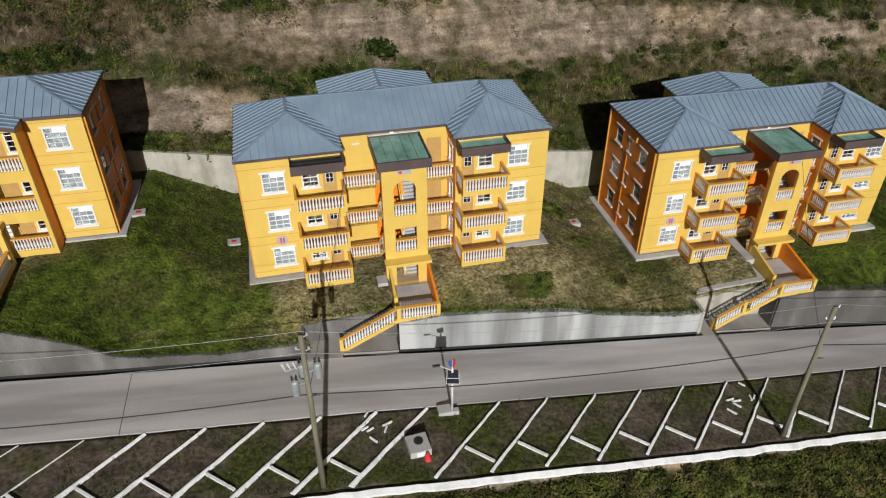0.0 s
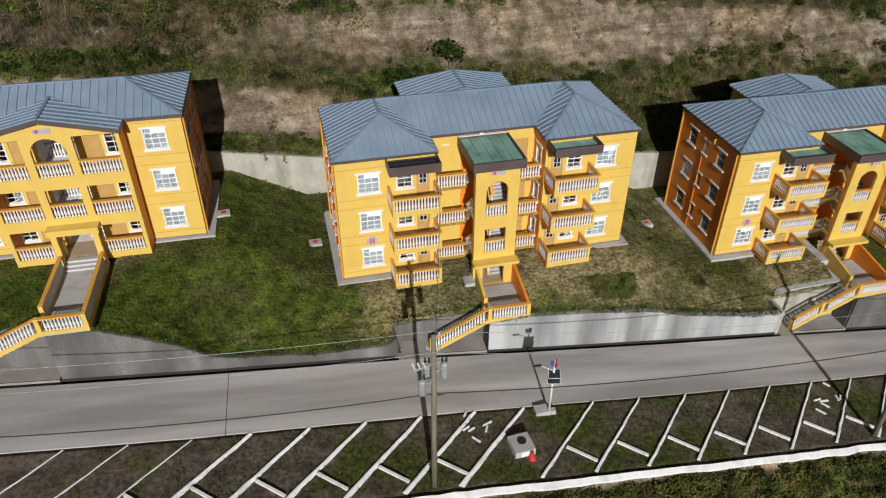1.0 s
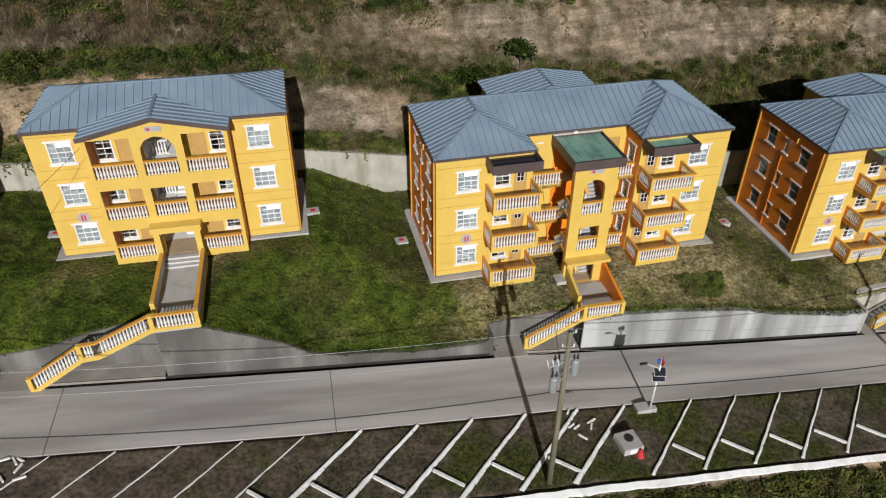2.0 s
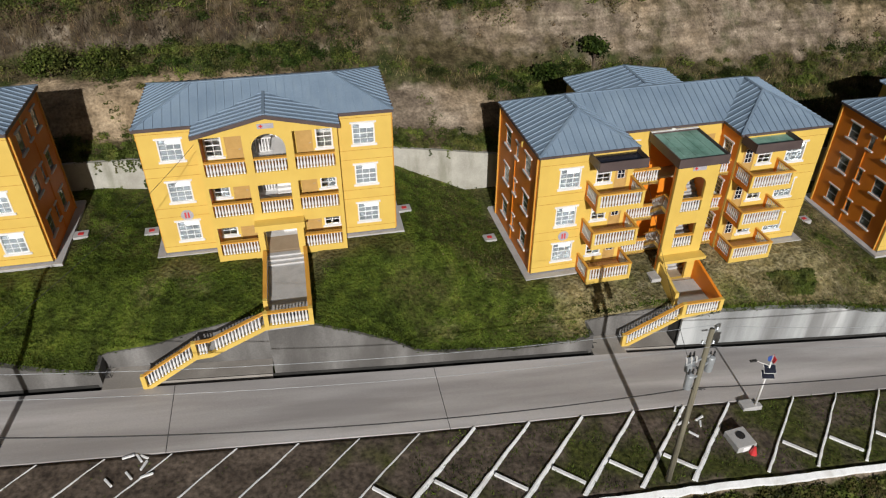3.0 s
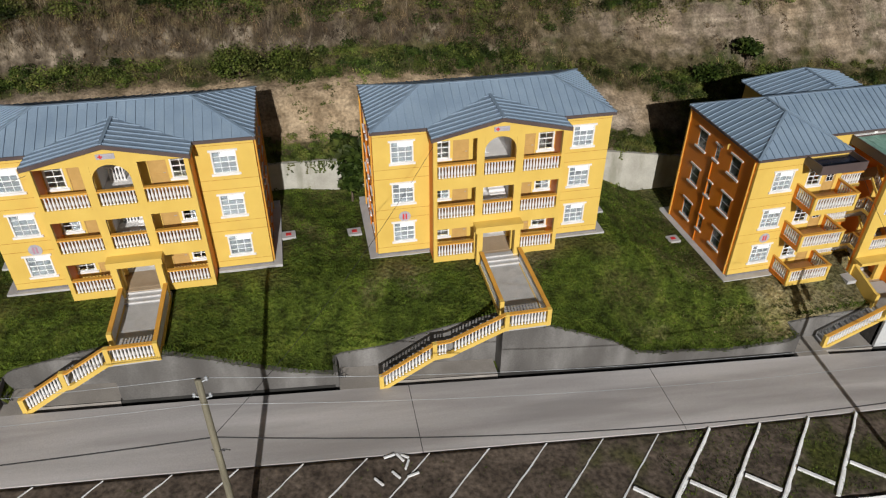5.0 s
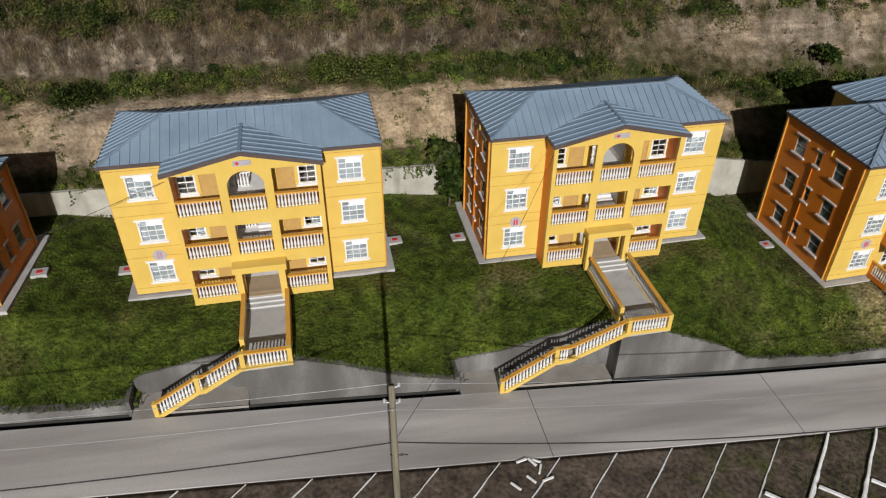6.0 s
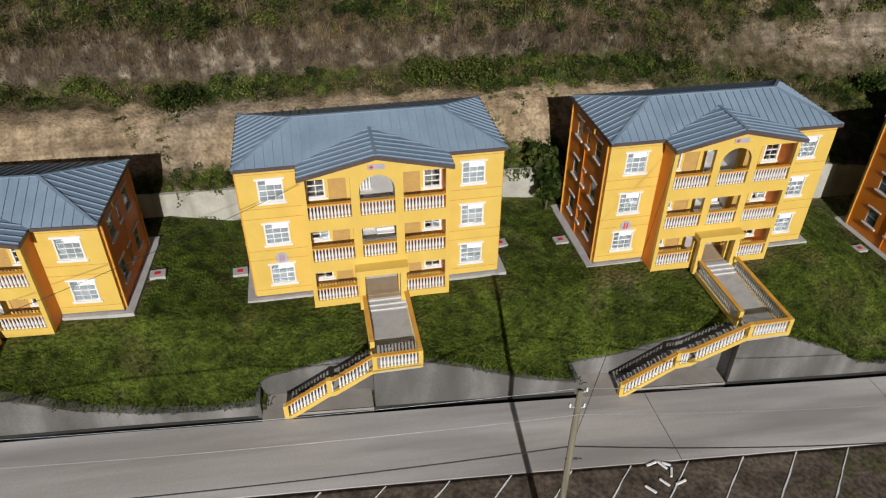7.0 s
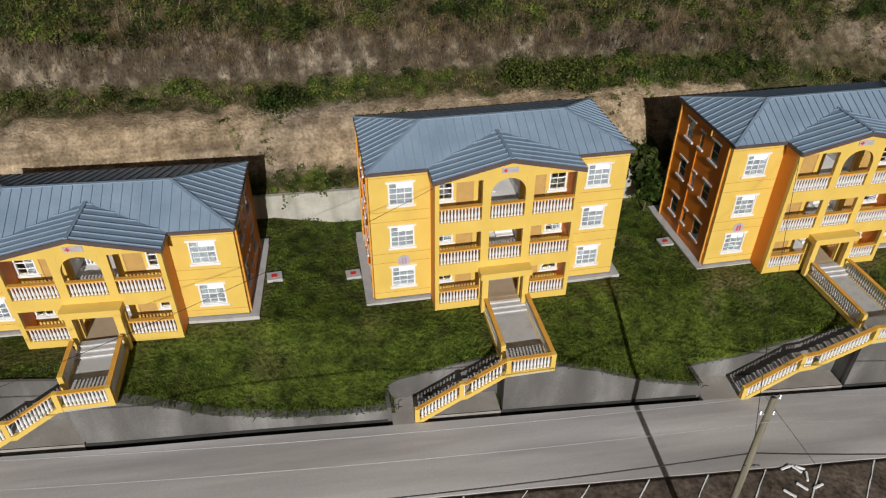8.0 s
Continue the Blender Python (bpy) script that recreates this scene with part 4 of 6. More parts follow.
    ra, rb = (-4.11, ym, Z + R), (4.11, ym, Z + R)
    c = [(-X, Y0, Z), (X, Y0, Z), (X, Y1, Z), (-X, Y1, Z)]
    roof_plane(slopes, [c[0], c[1], rb, ra])
    roof_plane(slopes, [c[1], c[2], rb])
    roof_plane(slopes, [c[2], c[3], ra, rb])
    roof_plane(slopes, [c[3], c[0], ra])
    finish_roof(house, slopes, [(ra, rb), (c[0], ra), (c[1], rb), (c[2], rb), (c[3], ra)])
    fascia(house, [(c[1], c[2]), (c[2], c[3]), (c[3], c[0]), (c[0], (-4.1, Y0, Z)), ((4.1, Y0, Z), c[1])])
    # gable over the balconies
    G, YF, GP = 4.15, F - 0.32, 0.97
    yb = Y0 + (GP / R) * h + 0.0
    slopes = []
    for sx in (-1, 1):
        foot0, foot1 = (sx * G, YF, Z + 0.02), (sx * G, Y0 + 0.02, Z + 0.02)
        peak0, peak1 = (0, YF, Z + GP), (0, yb, Z + GP)
        roof_plane(slopes, [foot0, foot1, peak1, peak0])
    finish_roof(house, slopes, [((0, YF, Z + GP), (0, yb, Z + GP))], "gable_roof")
    fascia(house, [((-G, YF, Z), (0, YF, Z + GP - 0.02)), ((0, YF, Z + GP - 0.02), (G, YF, Z)), ((-G, YF, Z), (-G, Y0, Z)), ((G, YF, Z), (G, Y0, Z))], 0.24)
    for sx in (-1, 1):
        lamp_bracket(house, sx * (W), 2.4, top + 2.2, sx)
    return house


def arched_panel(house, x0, x1, z0, z1, y0, y1, holes, arch, mat):
    bm = bmesh.new()
    pierced(bm, x0, x1, z0, z1, y0, y1, holes)
    if arch:
        arch_fill(bm, *arch, y0 + 0.001, y1 - 0.001)
    return part("tower_front", bm, mat, house)


def house_b(m, label, dark_tray=False):
    """Walk-up block with two wings and a stair tower between them. Local frame: middle of the wings' front, ground floor level."""
    house = empty("apartment_house", m, label, "house", "apartment houses along the road")
    floors = 3
    fl = [S * i for i in range(floors)]
    top, eave = S * 2, S * 2 + 2.98
    W, D, C, YC = 10.05, 8.2, 3.7, 2.3    # half width, depth, half width of the court, its back wall
    for sx in (-1, 1):
        def span(a, b):
            return (a, b) if sx < 0 else (-b, -a)
        win, bw, bd = span(-8.66, -7.34), span(-6.2, -5.25), span(-4.9, -4.15)
        holes = []
        for z in fl:
            holes += [(*win, z + 0.62, z + 1.98), (*bw, z + 0.72, z + 2.0), (*bd, z, z + 2.02)]
        bm = bmesh.new()
        x0, x1 = span(-W, -C)
        pierced(bm, x0, x1, -0.55, eave, 0.05, 0.25, holes)
        part("front_wall", bm, YELLOW, house)
        for i, z in enumerate(fl):
            window(house, *win, z + 0.62, z + 1.98, 0.05, None, 3, 4, curtain=1.0)
            window(house, *bw, z + 0.72, z + 2.0, 0.05, None, 2, 4, curtain=0.5 if i == 0 else 0.0)
            door(house, *bd, z, z + 2.02, 0.05, None, True)
            # cantilevered balcony: floor, coping, side and front panels with balusters in an opening
            bx0, bx1 = span(-6.85, -3.72)
            Y = -1.72
            bal = part("balcony", boxes((bx0, bx1, Y, 0.048, z - 0.22, z - 0.004)), YELLOW, house)
            part("floor", boxes((bx0 + 0.12, bx1 - 0.12, Y + 0.002, 0.046, z - 0.003, z + 0.004)), FLOORGREY, bal)
            panel = bmesh.new()
            pierced(panel, bx0, bx1, z - 0.3, z + 0.94, Y - 0.12, Y - 0.002, [(bx0 + 0.18, bx1 - 0.18, z + 0.07, z + 0.88)])
            part("parapet", panel, YELLOW, bal)
            part("coping", boxes((bx0 - 0.02, bx1 + 0.02, Y - 0.16, Y + 0.04, z + 0.941, z + 1.01)), COPING, bal)
            count = 14
            for k in range(count):
                share("baluster", BALUSTER, bal, Matrix.Translation((bx0 + 0.18 + (bx1 - bx0 - 0.36) * (k + 0.5) / count, Y - 0.06, z + 0.065)))
            for xs in (bx0, bx1 - 0.12):
                side = bmesh.new()
                pierced(side, 0.0, -Y + 0.04, z - 0.3, z + 0.94, 0.0, 0.12, [(0.16, 1.55, z + 0.07, z + 0.88)])
                # side parapets take the shade colour too
                so = part("parapet", side, SHADE_ORANGE, bal)
                so.matrix_basis = Matrix.Translation((xs + 0.12, Y - 0.0, 0)) @ Matrix.Rotation(radians(90), 4, "Z")
                part("coping", boxes((xs - 0.02, xs + 0.14, Y + 0.041, 0.048, z + 0.941, z + 1.01)), COPING, bal)
                for k in range(7):
                    share("baluster", BALUSTER, bal, Matrix.Translation((xs + 0.06, Y + 0.16 + 1.39 * (k + 0.5) / 7, z + 0.065)))
        # dark canopy tray over the balconies
        tx0, tx1 = span(-6.9, -3.68)
        tray = part("canopy", boxes((tx0, tx1, -1.55, -1.49, eave - 0.55, eave + 0.06), (tx0, tx0 + 0.06, -1.489, 0.048, eave - 0.55, eave + 0.06), (tx1 - 0.06, tx1, -1.489, 0.048, eave - 0.55, eave + 0.06), (tx0 + 0.061, tx1 - 0.061, -1.489, 0.046, eave - 0.52, eave - 0.44)), FASCIA, house, "dark brown box canopy with green glazing")
        part("glazing", boxes((tx0 + 0.07, tx1 - 0.07, -1.48, 0.03, eave - 0.30, eave - 0.25)), PANELM if dark_tray and sx < 0 else TRAY, tray)
        gx0, gx1 = span(-W, -6.95)
        grooves(house, gx0, gx1, 0.05, [z for k in fl for z in (k + 0.2, k + 2.36) if z < eave - 0.2])
        part("plinth", boxes((x0 - 0.03, x1 + 0.03, 0.0, 0.049, -0.6, -0.2)), PLINTH, house)
        # inner side wall of the wing, its shade painted orange, with windows to the court
        inner = bmesh.new()
        ih = [(0.55, 1.45, z + 0.72, z + 2.0) for z in fl]
        pierced(inner, 0.0, YC - 0.25, -0.55, eave, 0.0, 0.2, ih)
        iw = part("court_wall", inner, SHADE_ORANGE, house)
        mi = Matrix.Translation((-C - 0.001, 0.26, 0)) @ Matrix.Rotation(radians(90), 4, "Z") if sx < 0 else Matrix.Translation((C + 0.001, YC, 0)) @ Matrix.Rotation(radians(-90), 4, "Z")
        iw.matrix_basis = mi
        for h in ih:
            window(house, *h, 0.0, mi, 2, 4)
    # end walls again coloured as if in shade
    side_wall(house, "side_wall", -W, 0.26, D, -0.55, eave, -1, fl, SHADE_ORANGE)
    side_wall(house, "side_wall", W, 0.26, D, -0.55, eave, 1, fl, SHADE_ORANGE)
    part("back_wall", boxes((-W, W, D, D + 0.2, -0.55, eave)), YELLOW, house)
    # court wall with doors
    holes = []
    for z in fl:
        holes += [(2.3, 3.2, z, z + 2.05)]
    bm = bmesh.new()
    pierced(bm, -C, C, -0.55, eave, YC, YC + 0.2, holes)
    part("court_front", bm, YELLOW, house)
    for h in holes:
        door(house, *h, YC)
    part("wall_lamp", boxes((-2.75, -2.25, YC - 0.07, YC - 0.002, top + 2.2, top + 2.28)), WHITE, house, "white wall lamp")
    # added sheet: the tower's shade on the yellow court wall, as colour
    part("stair_back_shade", boxes((-1.42, 1.7, YC - 0.03, YC - 0.001, -0.5, eave - 0.30)), SHADE_ORANGE, house)
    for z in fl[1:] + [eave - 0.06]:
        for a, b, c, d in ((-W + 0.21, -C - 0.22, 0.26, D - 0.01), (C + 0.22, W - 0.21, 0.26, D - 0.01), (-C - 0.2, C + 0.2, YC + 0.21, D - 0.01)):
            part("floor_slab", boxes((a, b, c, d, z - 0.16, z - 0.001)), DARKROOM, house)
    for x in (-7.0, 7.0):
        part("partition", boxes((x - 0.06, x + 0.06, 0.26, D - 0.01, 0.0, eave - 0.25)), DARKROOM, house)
    part("partition", boxes((-W + 0.22, W - 0.22, 4.6, 4.7, 0.0, eave - 0.25)), INNER, house)
    # galleries in the court, each side of the tower
    T, TF = 1.45, -1.43
    for z in fl:
        for a, b in ((-C + 0.01, -T - 0.02), (T + 0.02, C - 0.01)):
            part("gallery_floor", boxes((a, b, 0.55, YC - 0.002, z - 0.2, z - 0.002)), FLOORGREY, house)
            balustrade(house, (a, 0.66, z), (b, 0.66, z), lead=0.05)
        part("gallery_floor", boxes((-T, T, 1.12, YC - 0.002, z - 0.2, z - 0.004)), TILEM, house)
    # stair tower
    ent, h1, h2 = -1.35, 1.4, 4.2
    crown = eave - 0.82
    arched_panel(house, -T, T, ent - 0.4, crown, TF, TF + 0.22, [(-0.75, 0.75, ent, h1 - 0.75), (-0.72, 0.72, h1 + 0.02, h1 + 1.85), (-0.72, 0.72, h2 + 0.02, h2 + 2.62)], (0.0, 0.725, h2 + 1.92, h2 + 2.62), YELLOW)
    for z in (h1, h2):
        balustrade(house, (-0.72, TF + 0.1, z), (0.72, TF + 0.1, z), lead=0.03)
        part("half_landing", boxes((-T + 0.21, T - 0.21, TF + 0.23, -0.38, z - 0.18, z)), WALKWAY, house)
    for sx in (-1, 1):
        a, b = sorted((sx * T, sx * (T - 0.2)))
        for z in (h1, h2) if sx < 0 else ():
            balustrade(house, (sx * (T - 0.1), TF + 0.45, z), (sx * (T - 0.1), -0.38, z), lead=0.03)
        # tower sides carry their shade as colour, like the end walls
        part("tower_side", boxes((a, b, TF + 0.221, TF + 0.42 if sx < 0 else 1.1, ent - 0.4, crown)), SHADE_ORANGE, house)
    for z0, z1, x0, x1, up in ((ent, 0.0, 0.05, 1.3, 1), (0.0, h1, -1.3, -0.05, -1), (h1, S, 0.05, 1.3, 1), (S, h2, -1.3, -0.05, -1), (h2, 2 * S, 0.05, 1.3, 1)):
        k = 8
        for i in range(k):
            sb = bmesh.new()
            ya = -0.38 + i * 0.19 if up > 0 else 1.12 - (i + 1) * 0.19
            zz = z0 + (z1 - z0) * (i + 1) / k
            box(sb, x0, x1, ya, ya + 0.2, zz - 0.35, zz)
            part("tower_step", sb, WALKWAY, house)
        p, q = ((x0, -0.38, z0 + 0.1), (x0, 1.12, z1)) if up > 0 else ((x0, 1.12, z0 + 0.1), (x0, -0.38, z1))
        balustrade(house, p, q)
    part("porch_slab", boxes((-T - 0.12, T + 0.12, TF - 0.75, TF - 0.002, h1 - 0.72, h1 - 0.5)), YELLOW, house)
    part("porch_floor", boxes((-T + 0.2, T - 0.2, TF - 0.2, 1.12, ent - 0.2, ent - 0.004)), TILEM, house)
    part("tower_back", boxes((-T, T, 0.92, 1.1, ent - 0.4, -0.2)), YELLOW, house)
    # flat canopy of the tower
    cx, cy0, cy1 = 1.72, TF - 0.37, 2.2
    can = part("tower_canopy", boxes((-cx, cx, cy0, cy0 + 0.07, crown, crown + 0.62), (-cx, cx, cy1 - 0.07, cy1, crown, crown + 0.62), (-cx, -cx + 0.07, cy0 + 0.071, cy1 - 0.071, crown, crown + 0.62), (cx - 0.07, cx, cy0 + 0.071, cy1 - 0.071, crown, crown + 0.62), (-cx + 0.071, cx - 0.071, cy0 + 0.071, cy1 - 0.071, crown + 0.02, crown + 0.1)), FASCIA, house, "dark brown flat canopy with green glazed top")
    fb = boxes((-cx + 0.02, cx - 0.02, cy1 - 0.16, cy1 - 0.005, crown + 0.621, crown + 0.66), (-0.25, 0.0, cy1 - 0.13, cy1 - 0.03, crown + 0.661, crown + 0.78))
    part("flashing", fb, WHITE, can, "white metal flashing strip")
    gw = (2 * cx - 0.2) / 5
    for i in range(5):
        part("glazing", boxes((-cx + 0.1 + gw * i + 0.012, -cx + 0.1 + gw * (i + 1) - 0.012, cy0 + 0.1, cy1 - 0.1, crown + 0.42, crown + 0.46)), TRAY, can)
    number_sign(house, -8.0, 2.56, 0.05)
    cross_sign(house, 0.0, crown - 0.32, TF)
    ab = boxes((-W - 0.5, W + 0.5, D + 0.25, D + 0.9, -0.75, -0.30), (-W - 0.5, -W - 0.03, -0.46, D + 0.25, -0.75, -0.30), (W + 0.03, W + 0.5, -0.46, D + 0.25, -0.75, -0.30), (-W - 0.03, -6.9, -0.46, 0.0, -0.75, -0.30), (6.9, W + 0.03, -0.46, 0.0, -0.75, -0.30), (-T - 0.72, -T - 0.04, -2.2, 1.7, -0.9, -0.44))
    part("apron", ab, WALKWAY, house)
    # roof
    slopes = []
    X, Y0, Y1, Z, R, c, yc = 10.18, -0.06, 8.4, eave + 0.06, 1.50, 3.55, 2.11
    w, ym, yh = 6.67, 5.35, 3.08
    T3 = Z + R
    for sx in (-1, 1):
        roof_plane(slopes, [(sx * X, Y0, Z), (sx * X, Y1, Z), (sx * w, ym, T3), (sx * w, yh, T3)])
        roof_plane(slopes, [(sx * X, Y0, Z), (sx * c, Y0, Z), (sx * w, yh, T3)])
        roof_plane(slopes, [(sx * c, Y0, Z), (sx * c, yc, Z), (sx * w, ym, T3), (sx * w, yh, T3)])
    roof_plane(slopes, [(-c, yc, Z), (c, yc, Z), (w, ym, T3), (-w, ym, T3)])
    roof_plane(slopes, [(X, Y1, Z), (-X, Y1, Z), (-w, ym, T3), (w, ym, T3)])
    caps = [((-w, ym, T3), (w, ym, T3))]
    for sx in (-1, 1):
        caps += [((sx * w, ym, T3), (sx * w, yh, T3)), ((sx * w, yh, T3), (sx * X, Y0, Z)), ((sx * w, yh, T3), (sx * c, Y0, Z)), ((sx * w, ym, T3), (sx * X, Y1, Z))]
    finish_roof(house, slopes, caps)
    fl_ = [((-c, yc, Z), (c, yc, Z)), ((X, Y1, Z), (-X, Y1, Z))]
    for sx in (-1, 1):
        fl_ += [((sx * X, Y0, Z), (sx * X, Y1, Z)), ((sx * X, Y0, Z), (sx * c, Y0, Z)), ((sx * c, Y0, Z), (sx * c, yc, Z))]
    fascia(house, fl_, 0.16)
    # rear block with its own roof
    part("rear_block", boxes((-3.95, 3.95, D + 0.21, 11.25, -0.55, eave)), YELLOW, house)
    slopes = []
    for sx in (-1, 1):
        roof_plane(slopes, [(sx * 4.2, 7.9, Z - 0.02), (sx * 4.2, 11.5, Z - 0.02), (0, 10.3, Z + 1.08), (0, 6.7, Z + 1.08)])
    roof_plane(slopes, [(-4.2, 11.5, Z - 0.02), (4.2, 11.5, Z - 0.02), (0, 10.3, Z + 1.08)])
    finish_roof(house, slopes, [((0, 6.7, Z + 1.08), (0, 10.3, Z + 1.08)), ((0, 10.3, Z + 1.08), (-4.2, 11.5, Z)), ((0, 10.3, Z + 1.08), (4.2, 11.5, Z))], "rear_roof")
    for sx in (-1, 1):
        lamp_bracket(house, sx * W, 3.2, top + 2.2, sx)
    return house


def entrance(lx0, lx1, y_house, y_front, z_top, x_bot, z_bot, mid=None, solid=False, steps=3, rise=0.115, zone=None, wall_mat=None):
    """Walkway, landing and side stair from a house's porch down to the road, in world axes from the house's own place."""
    name = "entrance_stairs"
    base = empty(name, pose(0, 0, 0), "yellow entrance stair with white balusters and a concrete walkway", "stairs", "entrance stairs")
    # walkway and landing slab
    part("walkway", boxes((lx0, lx1, y_front, y_house, z_top - 0.28, z_top)), WALKWAY, base)
    for i in range(steps):
        sb = bmesh.new()
        box(sb, lx0 + 0.15, lx1 - 0.15, y_house - 0.9 + i * 0.32, y_house + 0.1, z_top + 0.001 + i * rise, z_top + (i + 1) * rise)
        st = part("step", sb, WALKWAY, base)
        part("nosing", boxes((lx0 + 0.15, lx1 - 0.15, y_house - 0.915 + i * 0.32, y_house - 0.83 + i * 0.32, z_top + (i + 1) * rise - 0.03, z_top + (i + 1) * rise + 0.006)), WHITE, st)
    # supporting wall under the landing front and sides
    zf = min(z_bot, road_z(lx0), road_z(lx1)) - 0.9
    yw = wall_y(lx0) + 0.17
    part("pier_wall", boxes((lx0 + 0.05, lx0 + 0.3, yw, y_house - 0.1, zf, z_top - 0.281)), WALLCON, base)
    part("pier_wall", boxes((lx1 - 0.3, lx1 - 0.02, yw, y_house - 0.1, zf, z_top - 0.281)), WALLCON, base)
    # balustrades of the landing and the walkway
    sw = 1.25
    balustrade(base, (lx0 + 0.1, y_front + 0.1, z_top), (lx1 - 0.0, y_front + 0.1, z_top), lead=0.25)
    if solid:
        for x, y0 in ((lx0 + 0.08, y_front + sw + 0.1), (lx1 - 0.08, y_front + 0.22)):
            bm = bmesh.new()
            prism(bm, [(x - 0.09, y0, z_top - 0.4), (x - 0.09, y_house + 0.3, z_top - 0.4), (x - 0.09, y_house + 0.3, z_top + 1.6), (x - 0.09, y0, z_top + 0.95)], (0.18, 0, 0))
            # the right parapet gets the shade colour, the left plain yellow
            part("parapet", bm, SHADE_ORANGE if x > (lx0 + lx1) / 2 else YELLOW, base)
    else:
        balustrade(base, (lx1 - 0.1, y_front + 0.22, z_top), (lx1 - 0.1, y_house - 0.45, z_top), low=0.1)
        balustrade(base, (lx0 + 0.1, y_front + sw + 0.1, z_top), (lx0 + 0.1, y_house - 0.45, z_top), low=0.1)
    posts = [(lx0 + 0.1, y_front + 0.1, z_top), (lx1 - 0.1, y_front + 0.1, z_top), (lx0 + 0.1, y_front + sw, z_top)]
    for p in posts:
        part("post", boxes((p[0] - 0.125, p[0] + 0.125, p[1] - 0.125, p[1] + 0.125, p[2] - 0.24, p[2] + 0.955)), YELLOW, base)
    # flights
    if mid:
        legs = [((lx0, z_top), mid[0]), (mid[0], mid[1]), (mid[1], (x_bot, z_bot))]
    else:
        legs = [((lx0, z_top), (x_bot, z_bot))]
    for leg, ((xa, za), (xb, zb)) in enumerate(legs):
        k = max(1, int(round((za - zb) / 0.175)))
        for i in range(k):
            fb = bmesh.new()
            x1, x0 = xa + (xb - xa) * i / k, xa + (xb - xa) * (i + 1) / k
            z = za - (za - zb) * (i + 1) / k
            box(fb, x0, x1, y_front + 0.12, y_front + sw, z - 0.22, z)
            part("step", fb, WALKWAY, base)
        y = y_front + 0.1
        balustrade(base, (xb, y, zb), (xa, y, za), low=0.05, base=0.24, lead=0.2)
        if len(legs) == 1 or leg > 0:
            part("post", boxes((xb - 0.125, xb + 0.125, y - 0.125, y + 0.125, max(zb - 0.25, z_bot - 0.1), zb + 0.955)), YELLOW, base)
    # wall behind the stair and the paved foot
    if zone:
        a, b = zone
        w = strip("retaining_wall", a, b + 0.18, lambda x: far_y(x) + 1.76, lambda x: far_y(x) + 1.6, lambda x: edge_z(x) + 0.06, lambda x: road_z(x) - 0.9, wall_mat or WALLCON, 0.4)
        tagged(w, "grey concrete wall behind an entrance stair", "retaining wall", kind="structure")
        e = strip("retaining_wall", a - 0.12, a + 0.12, lambda x: far_y(x) + 1.85, lambda x: wall_y(x) + 0.01, lambda x: min(edge_z(a - 0.2), edge_z(a + 0.3)) + 0.15, lambda x: road_z(x) - 0.9, wall_mat or WALLCON, 0.24)
        tagged(e, "short concrete wing wall beside an entrance stair", "retaining wall", kind="structure")
        p = strip("pavement", a + 0.13, x_bot, lambda x: far_y(x) + 1.59, lambda x: road_in(x) + 0.004, lambda x: road_z(x) + 0.065, lambda x: road_z(x) - 0.5, CONCRETE, 0.5)
        tagged(p, "worn concrete pad at the foot of a stair", "pavement", kind="structure")
        p = strip("pavement", x_bot, b, lambda x: far_y(x) + 1.59, lambda x: wall_y(x) - 0.05, lambda x: road_z(x) + 0.05, lambda x: road_z(x) - 0.5, CONCRETE, 0.5)
        tagged(p, "worn concrete strip under a stair", "pavement", kind="structure")
    return base


YELLOW_A = "bright yellow three-storey apartment house with gabled balcony front"
house_a(pose(6.345, -0.05, 0.2, 0, 0, 0), 3, YELLOW_A)
house_a(pose(-14.88, -0.30, 0.71, 0, 0, 0.1), 3, YELLOW_A, FADED)
house_a(pose(-36.68, -0.74, 1.60, 0, 0, -3.9), 2, "bright yellow two-storey apartment house with gabled balcony front")
house_b(pose(32.40, -2.86, -2.64, 0, 0, 1.76), "bright yellow three-storey apartment house with stair tower and balconies", True)
house_b(pose(60.90, -2.20, -5.38, 0, 0, 0.77), "yellow three-storey apartment house with green canopy, its side in shade")

entrance(5.12, 7.78, -1.75, -8.3, -0.12, -2.0, road_z(-2.0) + 0.06, mid=((2.0, -1.55), (1.1, -1.6)), zone=STAIR_ZONES[2])
entrance(-16.1, -13.45, -1.8, -7.4, 0.32, -20.9, road_z(-20.9) + 0.06, mid=((-18.2, -0.95), (-18.5, -0.95)), zone=STAIR_ZONES[1])
entrance(-38.15, -35.55, -2.55, -6.75, 1.45, -43.2, road_z(-43.2) + 0.06, mid=((-40.5, -0.05), (-40.8, -0.05)), zone=STAIR_ZONES[0])
entrance(31.15, 33.95, -4.55, -8.05, -3.95, 27.4, road_z(27.4) + 0.06, solid=True, zone=STAIR_ZONES[3], steps=0)
entrance(59.5, 62.3, -3.85, -7.95, -6.55, 54.7, road_z(54.7) + 0.06, mid=((57.2, -7.8), (56.9, -7.8)), solid=True, zone=STAIR_ZONES[4], steps=0, wall_mat=BACKWALL)

# sloping paved corner beside the farthest stair
paved = strip("pavement", 53.7, 59.4, lambda x: far_y(x) + 1.77 + 1.9 * min(1.0, (x - 53.6) / 2.5), lambda x: far_y(x) + 1.765, lambda x: land(x, far_y(x) + 2.1) + 0.04, lambda x: road_z(x) - 0.3, WALKWAY, 0.5)
tagged(paved, "pale concrete paving on the slope beside a stair", "pavement", kind="structure")


# ---- parking strip ----
def line_top(x):
    return far_y(x) - 5.06


